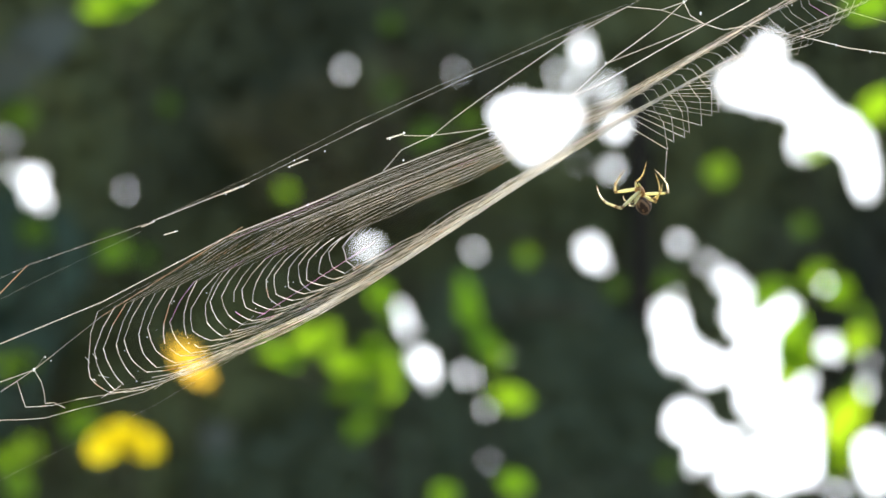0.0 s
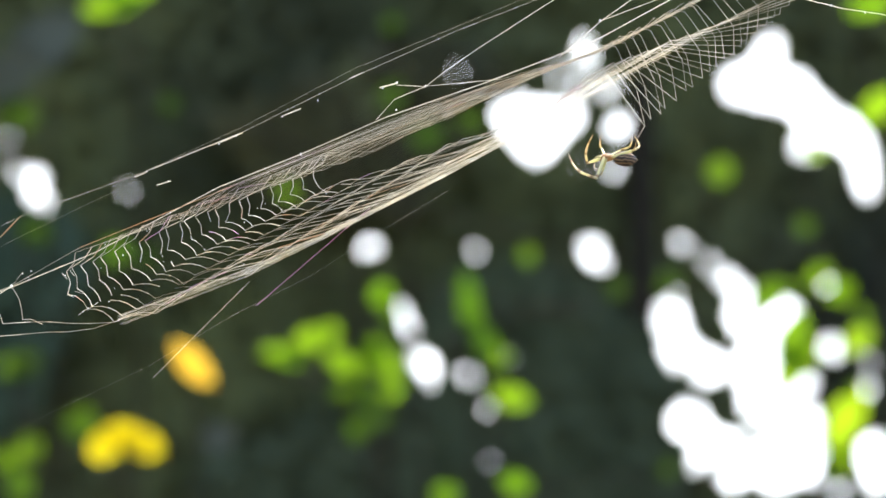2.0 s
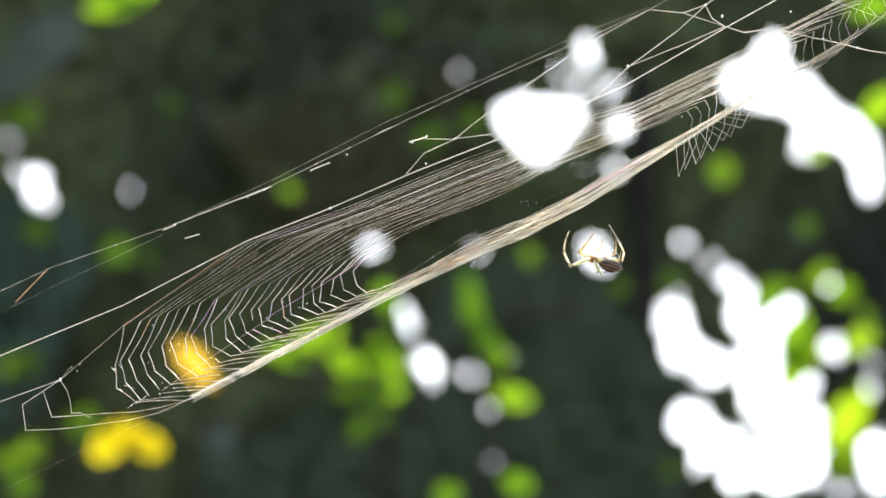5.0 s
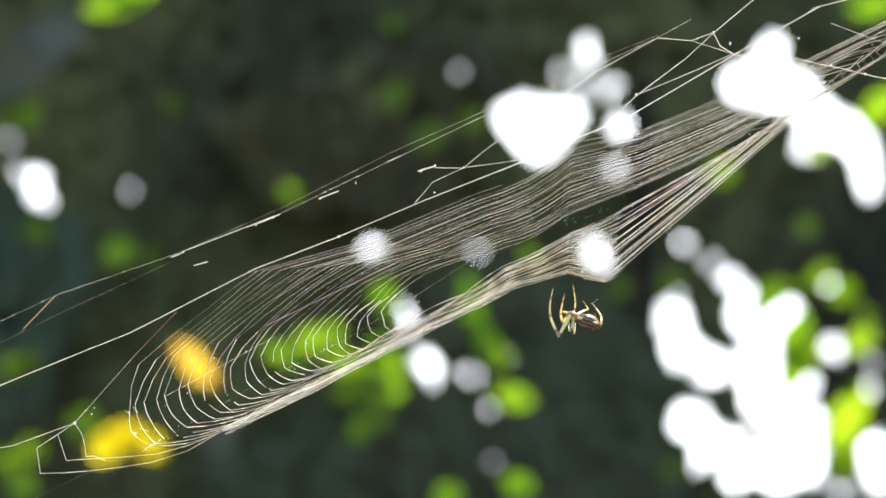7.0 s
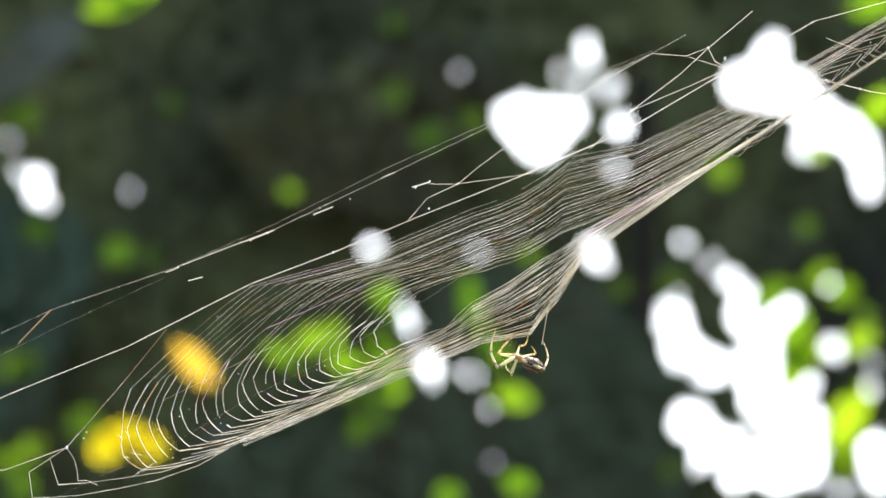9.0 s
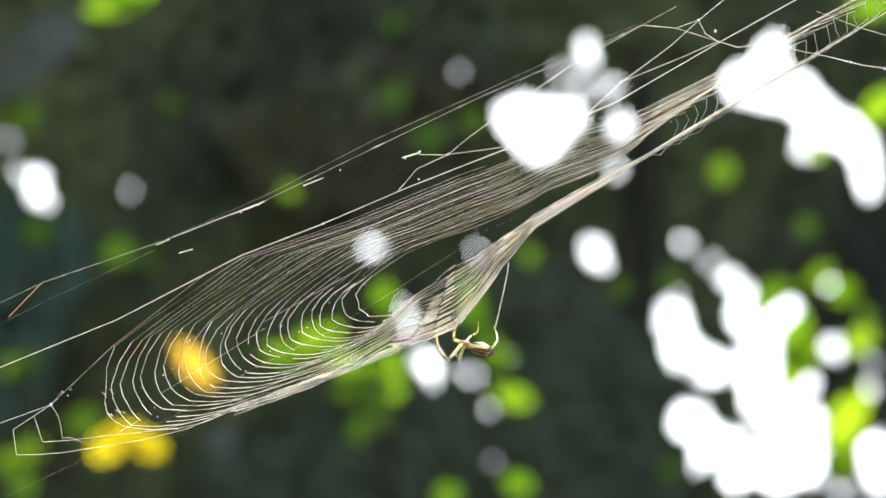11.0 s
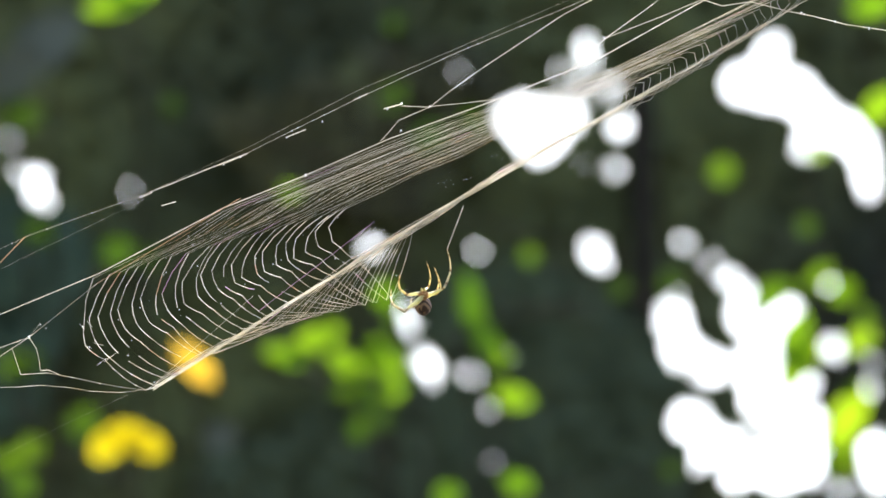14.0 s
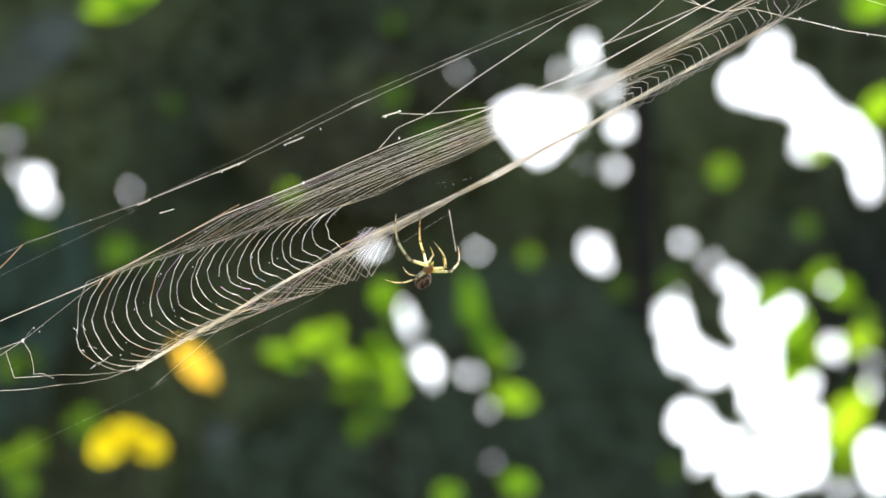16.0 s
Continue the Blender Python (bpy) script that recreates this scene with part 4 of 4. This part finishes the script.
TURNS = 25
SHARES = {0: (.5,), 1: (.5,), 2: (.3, .7), 3: (.25, .5, .75), 4: (.25, .5, .75), 5: (.33, .67), 6: (.5,)}
SLACK = {7: (0.0, 0.07), 8: (0.0, 0.0), 12: (0.0, 0.02), 13: (0.0, 0.0), 14: (0.0, 0.065), 15: (0.0, 0.035), 16: (0.0, 0.0)}   # sag at rest and under weight
wob = np.random.default_rng(3)


def hung(o, p, q, z, j):
    """The middle of a slack span, rounded by its neighbours and sagging by shares of its length."""
    rest, heavy = SLACK[j]
    span = np.linalg.norm(q - p, axis=1, keepdims=True)
    sag = span * (rest + heavy * HEFT)
    o = p + (o - p) * np.minimum(1, span / np.linalg.norm(o - p, axis=1, keepdims=True))
    z = q + (z - q) * np.minimum(1, span / np.linalg.norm(z - q, axis=1, keepdims=True))
    return (p + q) / 2 + 0.8 * (p + q - o - z) / 16 - sag * np.array([[0, 0, 1.0]])


for k in range(TURNS):
    r = k / (TURNS - 1)
    nodes = turn_nodes(r, wob)
    loop, kinds = [], []
    M = len(nodes)
    for j in range(M):
        inner = []
        p0, p1, p2, p3 = nodes[j - 1], nodes[j], nodes[(j + 1) % M], nodes[(j + 2) % M]
        if j in SHARES:
            chord, inside = p2 - p1, spot(0.5 * (RIBS[j][:, :2] + RIBS[j + 1][:, :2]), DEPTH[j]) - (p1 + p2) / 2
            normal = np.stack([-chord[:, 2], 0 * chord[:, 1], chord[:, 0]], 1)
            normal *= np.sign((normal * inside).sum(1) + 1e-9)[:, None]
            blow = BILLOW * normal * wob.uniform(0.92, 1.08) * (1 if r < 0.97 else 1.3) * (1 if j < 4 else 0.6)
            inner = [p1 * (1 - c) + p2 * c + blow * 4 * c * (1 - c) for c in SHARES[j]]
        elif j in SLACK:
            mid = hung(p0, p1, p2, p3, j)
            inner = [mid] if j != 14 else [0.375 * p1 + 0.75 * mid - 0.125 * p2, mid, 0.375 * p2 + 0.75 * mid - 0.125 * p1]
        elif j in SOFT:
            inner = [(p1 + p2) / 2 + (0.7 if j == 17 else 1.6) * (p1 + p2 - p0 - p3) / 16]
        loop += [p1, *inner]
        kinds += [j] * (1 + len(inner))
    for j, kind in enumerate(kinds):
        if wob.random() < 0.02:
            continue
        # a few threads carry a gleam painted in their colour
        tint = wob.random()
        mesh = THREAD_WARM if tint < 0.025 else THREAD_ROSE if tint < 0.04 else THREAD_BUNDLE if kind in (7, 8, 12) else THREAD
        string("spiral_thread", loop[j], loop[(j + 1) % len(loop)], (0.15 if kind < 4 else 0.106 if kind < 7 else 0.08 if kind < 12 else 0.052) * wob.uniform(0.6, 1.3), mesh, most=9 if kind in (6, 7) else 6)

# finer turns that fill the upper side alone
for k in range(15):
    r = (k + 0.5) / 15 * 0.92
    nodes = turn_nodes(r, wob)
    for j in (12, 13, 14, 15, 16):
        mid = hung(nodes[j - 1], nodes[j], nodes[j + 1], nodes[(j + 2) % len(nodes)], j)
        for p, q in ((nodes[j], mid), (mid, nodes[j + 1])):
            string("spiral_thread", p, q, wob.uniform(0.018, 0.030))

# and finer turns that veil the lower side
for k in range(16):
    nodes = turn_nodes((k + 0.5) / 16, wob)
    for j in (6, 7):
        string("spiral_thread", nodes[j], nodes[j + 1], wob.uniform(0.025, 0.045), most=9)

# snags at the low end of the outer turns
for j, dx, dz in ((1, 2.6, -2.0), (2, 3.4, -1.0), (3, 2.8, 1.6), (3, -1.8, -1.6), (4, 3.0, 1.2)):
    for rr in (0.97, 1.0):
        at = RIBS[j][:, :2] * (1 - rr) + RIBS[j][:, 2:] * rr
        string("snag", spot(at, DEPTH[j]), spot(at + (dx * wob.uniform(0.6, 1.2), dz), DEPTH[j] - 1), 0.09)
    knob = spot(RIBS[j][:, 2:] + (0.4 * dx, 0.4 * dz), DEPTH[j] - 1)
    droplet(knob, 0.3)

# the lower edge, where strands lie bundled, more tightly towards the end
SPREAD = course([1, .8, 1, 1, 1, 1, .9, .8, .7, .8, .8, .8, .8, .8, .8, .7, .5, .4, .4, .35, .3, .3, .3, .4, .3])
for k in range(9):
    off = np.array([wob.normal(0, 0.5), wob.normal(0.2, 0.45)])
    edge = [spot(lower[n][:, 2:] + off * wide * SPREAD + (lean, 0), w) for n, w, wide, lean in (("e", -11, 3.0, 2), ("g", -14, 2.2, 0), ("h", -11, 1.1, 0), ("j", -8, 0.8, 0))]
    for p, q in zip(edge, edge[1:]):
        string("edge_thread", p, q, wob.uniform(0.05, 0.11), THREAD_BUNDLE, most=9)


def carried_along(x):
    """How far the stay threads sway at a place: less at their far ends as they rise."""
    up, down = np.interp(x, (-150, -20, 60, 120), (1, 1.04, 0.86, 0.8)), np.interp(x, (-150, -20, 60, 120), (1, 1.1, 1.07, 1))
    return sway * np.where(sway[:, 1:] > 0, up, down)


def along(points, gain=1.0):
    """Moving nodes of a stay thread from its places at rest."""
    out = []
    for x, z in points:
        out.append(spot(np.array([[x, z]]) + gain * carried_along(x), 8))
    return out


def stay(points, radius, name="frame_thread", gain=1.0, mesh=None):
    nodes = along(points, gain)
    for k, (a, b) in enumerate(zip(nodes, nodes[1:])):
        string(name, a, b, radius[min(k, len(radius) - 1)] if isinstance(radius, tuple) else radius, mesh)
    return nodes


top = stay([(-168.8, -38.6), (-156.8, -33.6), (-120.8, -18.8), (-76.8, 4.2), (-47.8, 15.6), (-17.8, 28.6), (17.2, 42.2), (55.2, 58.2), (93.2, 79.8), (123.2, 96.2)], 0.17)
# the thickest stretch stands in for the brightly glinting part of this stay
high = stay([(-172.8, -17.8), (-146.8, -5.8), (-100.8, 10.6), (-68.8, 23.4), (-28.8, 43.0), (7.2, 60.2), (43.2, 75.8), (65.2, 85.8), (77.2, 92.2)], (0.035, 0.045, 0.12, 0.055))
stay([(-146.8, -5.4), (-106.8, 8.2), (-68.8, 25.2), (-28.8, 45.8), (9.2, 62.6), (43.2, 78.2), (65.2, 86.6)], (0.02, 0.03, 0.035))
stay([(-168.8, -23.8), (-144.8, -11.8), (-106.8, 6.2)], 0.02)
# short orange gleam, painted by the warm silk
stay([(-158.8, -17.8), (-147.2, -5.8)], 0.16, mesh=THREAD_WARM)
stay([(-20.0, 39.0), (-14.0, 40.8)], 0.3)
stay([(-14.0, 40.2), (-3.8, 40.0), (3.2, 45.8), (15.2, 54.6), (43.2, 73.8), (65.2, 85.8), (77.2, 84.6), (85.2, 87.4)], 0.13)
stay([(-3.8, 40.0), (-8.8, 37.8), (-14.8, 35.0), (-18.8, 30.2), (-21.2, 27.6)], 0.12)
stay([(-3.8, 40.2), (9.2, 41.8), (23.2, 43.8)], 0.09)
stay([(101.2, 100.2), (85.2, 87.2), (75.2, 78.2), (58.2, 65.8), (43.2, 52.2)], 0.15)
stay([(85.2, 87.4), (87.6, 82.6), (92.2, 79.8), (99.2, 77.6), (109.2, 79.2), (123.2, 75.8)], 0.14)
stay([(92.2, 79.8), (79.2, 74.2), (58.2, 65.8)], 0.12)
stay([(77.2, 84.6), (92.2, 79.8)], 0.09)
right = stay([(121.2, 76.2), (131.2, 74.2), (143.2, 71.2), (156.8, 69.2), (171.2, 65.8)], 0.15)
stay([(127.2, 90.2), (143.2, 84.2), (171.2, 76.2)], 0.07)
# short thickened lengths laid on the stays in place of glints
stay([(-80.8, 18.6), (-74.8, 20.6), (-68.4, 23.4)], 0.24)
stay([(-106.8, 7.8), (-102.4, 9.6)], 0.2)
stay([(-54.8, 29.0), (-47.8, 31.8)], 0.2)
stay([(-98.8, 5.0), (-93.8, 6.4)], 0.2)
stay([(-30.8, 42.2), (-25.8, 44.4)], 0.18)
stay([(-168.8, -87.8), (-136.8, -71.8), (-102.8, -55.8), (-72.8, -37.8), (-44.8, -23.8), (-18.8, -7.4), (3.2, 6.6)], (0.015, 0.015, 0.02, 0.022), gain=0.8)
for x, z, s in [(-47.8, 15.6, 0.5), (-144.8, -42.8, 0.01), (-18.8, 39.0, 0.5), (-13.8, 41.0, 0.5), (-54.4, 29.0, 0.35), (-41.8, 34.6, 0.3), (-28.8, 43.0, 0.3), (-102.4, 9.8, 0.35), (85.2, 87.4, 0.6), (91.2, 83.4, 0.5), (57.6, 65.8, 0.5), (127.2, 75.4, 0.5), (139.2, 72.2, 0.45), (151.2, 69.8, 0.4), (115.6, 85.0, 0.4), (-3.8, 40.2, 0.4), (-14.0, 31.4, 0.4), (-76.8, 19.4, 0.4), (-70.8, 22.2, 0.4), (-94.8, 6.2, 0.3)]:
    droplet(spot(np.array([[x, z]]) + carried_along(x), 7.5), s)

# two lengths of thread below the web; their passing glint is put into colour and thickness
lifted = sway - sway[int(np.argmin(abs(TIMES - 2.0)))]
for low, high_end, size, mesh in (((-66.5, -20.0), (-26.3, 14.6), 0.1, THREAD_ROSE), ((-103.0, -45.4), (-69.0, -11.5), 0.07, THREAD)):
    string("loose_thread", spot(low + 0.25 * lifted, -9), spot(high_end + 0.7 * lifted, -9), size, mesh, most=6)

# slender stems to either side, from which the web is slung
def pole(x, names):
    p = new("bare_stem")
    foot = STAND @ Vector((x, REACH + 0.008, 0))
    p.matrix_world = web.matrix_world @ Matrix.Translation((x, 0.008, 0))
    low_end = p.matrix_world.inverted() @ Vector((foot.x, foot.y, 0))
    v, f = tube([low_end, (0.004, 0.0, -0.5), (-0.003, 0, -0.15), (0.003, 0, 0.1), (0, 0, 0.3)], [0.006, 0.005, 0.004, 0.003, 0.0015], 8)
    part("stem", mesh_of("stem", v, f, BARK), p)
    tagged(p, "slender bare upright stem holding the web", "stem")
    for nodes, z in names:
        fixed = np.repeat(np.array([[x * 1.0, 0.008, z]]), len(TIMES), 0)
        string("anchor_thread", nodes, fixed, 0.12)


pole(-0.215, ((top[0], -0.055), (high[0], -0.03), (spot(corner + (-22, -8), 1), -0.08)))
pole(0.31, ((top[-1], 0.13), (right[-1], 0.06), (spot(lower["p"][:, 2:], 2), 0.11)))

# small pale beads strung on the stay threads, added for their glints
for nodes, count in ((top, 34), (high, 30), (right, 10)):
    for i in range(count):
        k, s = int(wob.integers(0, len(nodes) - 1)), wob.random()
        droplet(nodes[k] * (1 - s) + nodes[k + 1] * s + np.array([0, -0.0003, 0]), wob.uniform(0.12, 0.3))

# threads that meet at the low corner
knot = spot(corner, 0)
droplet(spot(corner, -0.5), 0.55)
for dx, dz, rad in ((-22, -8, 0.1), (4, 5, 0.06)):
    string("frame_thread", knot, spot(corner + (dx, dz), 1), rad)
bent = spot(corner + (24, 19) - np.maximum(BILLOW, 0) * (0, 45) + HEFT * (-4, 4), 1)
string("frame_thread", knot, bent, 0.1)
# this thread's iridescent gleam is in its warm colour
string("frame_thread", bent, spot(sway + (-70.8, 7.2) - BILLOW * (0, 15) + HEFT * (-35.4, -20.6), 8), 0.1, THREAD_WARM, most=6)
for ring, low_end, hang in ((((-13.4, -8.8), (-12.2, -17.8), (-4, -17.6), (4, -17.0)), "e", 1.5), (((-6, -4), (-5, -7), (-3, -13.2), (6.5, -12.6)), "e", 0.8),
                             (((0, 0), (2.6, -4), (3.6, -8), (4, -11.8), (7, -11.6), (11, -13.4)), "", 0)):
    ends = [corner + p for p in ring]
    if low_end:
        goal = lower[low_end][:, 2:]
        ends += [ends[-1] * (1 - c) + goal * c - (hang + 2.5 * HEFT) * 4 * c * (1 - c) * np.array([[0, 1.0]]) + wob.normal(0, 0.3, 2) for c in (0.25, 0.5, 0.75, 1.0)]
    ends = [spot(p, -2) for p in ends]
    for p, q in zip(ends, ends[1:]):
        string("outer_thread", p, q, 0.1)
string("outer_thread", knot, spot(corner + (-13.4, -8.8), -1), 0.1)
for dx, dz in ((4, 4.5), (6, 3.2), (7, 5.4)):
    droplet(spot(corner + (dx, dz), 0), 0.25)

# the loose hub and specks caught in the silk
hub = lower["j"][:, :2]
for i in range(26):
    a = wob.uniform(0, 2 * math.pi)
    droplet(spot(hub + (-9 + 13 * math.cos(a) + wob.normal(0, 1), 1.0 + 6.5 * math.cos(a) + 2.2 * math.sin(a) + wob.normal(0, 0.6)), 2), wob.uniform(0.07, 0.15))
for i in range(70):
    j = int(wob.integers(0, len(RIBS)))
    m, q = RIBS[j], RIBS[(j + 1) % len(RIBS)]
    s, rr = wob.random(), wob.random()
    uv = (m[:, :2] * (1 - rr) + m[:, 2:] * rr) * (1 - s) + (q[:, :2] * (1 - rr) + q[:, 2:] * rr) * s
    droplet(spot(uv, DEPTH[j] * (1 - s) + DEPTH[(j + 1) % len(RIBS)] * s - 0.4), wob.uniform(0.12, 0.28))

# ---------------------------------------------------------------- the spider
head = course([s[1] for s in STANCES])
tail = course([s[2] for s in STANCES])
grip = course([s[3] for s in STANCES])
line = course([s[4] for s in STANCES])
joints = course([s[5] for s in STANCES])
NEARER = -9.0                      # the spider hangs this far before the web's middle, in millimetres
spider = new("spider")
tagged(spider, "small orb weaver with yellow-green legs hanging under the web", "spider")


def oval(name, mat, ax, ay, az, pinch=0.0):
    bm = bmesh.new()
    bmesh.ops.create_uvsphere(bm, u_segments=20, v_segments=12, radius=1.0)
    for w in bm.verts:
        k = 1 - pinch * max(0, w.co.x) ** 2
        w.co = Vector((w.co.x * ax, w.co.y * ay * k, w.co.z * az * k)) / 1000
    me = bpy.data.meshes.new(name)
    bm.to_mesh(me)
    bm.free()
    me.materials.append(mat)
    me.polygons.foreach_set("use_smooth", [True] * len(me.polygons))
    return me


body = part("cephalothorax", oval("cephalothorax", HEAD, 2.6, 1.8, 1.4, 0.3), spider, "amber head and chest")
rear = part("abdomen", oval("abdomen", ABDOMEN, 4.4, 2.9, 2.7, 0.4), spider, "silver abdomen with dark brown lengthwise bands")
rear.location = (0.0062, 0, 0)
for y in (-0.5, 0.5):
    v, f = lathe([(0, 0.0004), (0.001, 0.00045), (0.002, 0.0003), (0.0026, 0.0001)], 6)
    palp = part("palp", mesh_of("palp", v, f, LEG), spider)
    palp.matrix_basis = pose(-0.0018, y / 1000, 0.0002, 0, -100, 0)
v, f = lathe([(0.0006, 0.0006), (0.0012, 0.0005), (0.0016, 0.0002)], 6)
for y in (-0.35, 0.35):
    jaw = part("jaw", mesh_of("jaw", v, f, HEAD), spider)
    jaw.matrix_basis = pose(-0.0012, y / 1000, -0.0004, 0, -130, 0)
for y in (-0.25, 0, 0.25):
    spin = part("spinneret", mesh_of("spinneret", *lathe([(0, 0.0003), (0.0008, 0.0001)], 6), HEAD), spider)
    spin.matrix_basis = pose(0.0100, y / 1000, 0, 0, 90, 0)

FEMUR, SHANK = 0.0088, 0.0160
v, f = lathe([(0, 0.00042), (0.001, 0.00057), (0.004, 0.00060), (0.007, 0.00048), (0.0083, 0.00042), (0.0088, 0.00048), (0.0092, 0.00032)], 8)
FEMUR_MESH = mesh_of("femur", v, f, THIGH)
v, f = lathe([(0, 0.00044), (0.0012, 0.00052), (0.002, 0.00046), (0.006, 0.00040), (0.0068, 0.00042), (0.0074, 0.00046), (0.0084, 0.00034), (0.0105, 0.00030), (0.0122, 0.00028), (0.0130, 0.00031), (0.0138, 0.00022), (0.0160, 0.00011)], 8, bow=0.0019)
SHIN_MESH = mesh_of("shin", v, f, SHIN)


def aimed(origin, way, out):
    """A pose at origin with z along way and x leaning outwards."""
    x = (out - way * out.dot(way)).normalized()
    m = Matrix((x, way.cross(x), way)).transposed().to_4x4()
    m.translation = origin
    return m


def spider_frames():
    """The body's pose at each time: x from head to tail."""
    out = []
    for i in range(len(TIMES)):
        d = Vector((tail[i, 0] - head[i, 0], 0, tail[i, 1] - head[i, 1]))
        reach = 7.0
        d.y = math.sqrt(max(0.5, reach * reach - d.length_squared))
        x = d.normalized()
        y = Vector((0, 0, 1)).cross(x).normalized()
        z = x.cross(y)
        m = Matrix((x, y, z)).transposed().to_4x4()
        m.translation = Vector(spot(head[i:i + 1], NEARER)[0])
        out.append(m)
    return out


def legs(frames):
    """Eight legs of a thigh and a shin each, their knees and feet led past their places."""
    ways = [(joints[:, 4 * k:4 * k + 2], joints[:, 4 * k + 2:4 * k + 4]) for k in range(6)]
    ways.append((ways[3][0] + (-1.6, 0.8), 0.5 * ways[3][1] + 0.5 * ways[1][0]))
    ways.append((0.5 * ways[4][0] + 0.5 * ways[5][0] + (0.4, -1.5), 0.5 * ways[4][1] + 0.5 * ways[5][0]))
    sizes = (1.15, 1.08, 0.8, 0.72, 0.85, 0.98, 0.62, 0.66)
    hips = ((-.0012, -.0010), (-.0012, .0010), (-.0004, .0012), (-.0004, -.0012), (.0004, .0012), (.0012, -.0010), (0, -.0013), (.0008, .0012))
    near = (-1, 1, 1, -1, 1, -1, -1, 1)                # thighs that lean to the lens or from it
    keyed = []
    for (knees, toes), (hx, hy), k, lean in zip(ways, hips, sizes, near):
        leg = part("leg", FEMUR_MESH, spider)
        leg.scale = (k, k, k)
        shin = part("shin", SHIN_MESH, leg, "thin tapering brownish shin")
        knees, toes = spot(knees, NEARER), spot(toes, NEARER)
        rows, shins = [], []
        for i, m in enumerate(frames):
            hip = m @ Vector((hx, hy, 0))

            def reach(start, goal, size, sign):
                d = Vector(goal) - start
                d.y = 0
                if d.length > 0.99 * size:
                    d *= 0.99 * size / d.length
                d.y = sign * math.sqrt(size * size - d.length_squared)
                return d.normalized()
            df = reach(hip, knees[i], FEMUR * k, lean)
            knee = hip + df * FEMUR * k
            ds = reach(knee, toes[i], SHANK * k, -lean)
            out = Vector(((knee.x - hip.x) * 100, 0, -0.45))
            mf, ms = aimed(hip, df, out), aimed(knee, ds, out)
            rows.append((float(TIMES[i]), m.inverted() @ mf))
            bend = mf.inverted() @ ms
            bend.translation = (0, 0, FEMUR)
            shins.append((float(TIMES[i]), bend))
        keyed += [(leg, eased(rows)), (shin, eased(shins))]
    return keyed


def eased(rows):
    """Rows with steps between where a limb swings far."""
    out = rows[:1]
    for (t0, a), (t1, b) in zip(rows, rows[1:]):
        qa, qb = a.to_quaternion(), b.to_quaternion()
        n = 1 + int(qa.rotation_difference(qb).angle // radians(70))
        for c in range(1, n):
            s = c / n
            out.append((t0 + (t1 - t0) * s, Matrix.LocRotScale(a.translation.lerp(b.translation, s), qa.slerp(qb, s), None)))
        out.append((t1, b))
    return out


FRAMES = spider_frames()
LEGS = legs(FRAMES)
# the safety line, in short lengths that slide past each other
foot4 = spot(grip, NEARER)
hold = spot(line, -7)
string("safety_line", hold, foot4, 0.2, most=14)


def nodded(degrees):
    """The slender sapling leant to one side about its foot."""
    foot = STAND @ Vector((-0.07, NEAR, 0))
    foot.z = 0
    turn = Matrix.Translation(foot) @ Matrix.Rotation(radians(degrees), 4, STAND.to_3x3() @ Vector((0, 1, 0))) @ Matrix.Translation(-foot)
    return turn @ NODDING_AT_REST


NODDING_AT_REST = nodding.matrix_world.copy()


def motions():
    place = web.matrix_world
    walk(nodding, [(t, nodded(a)) for t, a in ((0, 0.0), (0.6, 0.05), (1.05, 0.0), (1.4, -0.82), (2.2, -0.88), (4, -0.84), (8, -0.88), (12, -0.84), (16, -0.86))])
    walk(spider, eased([(float(t), place @ m) for t, m in zip(TIMES, FRAMES)]))
    for ob, rows in LEGS:
        walk(ob, rows)
    for ob, rows in PIECES:
        walk(ob, rows)


motions()
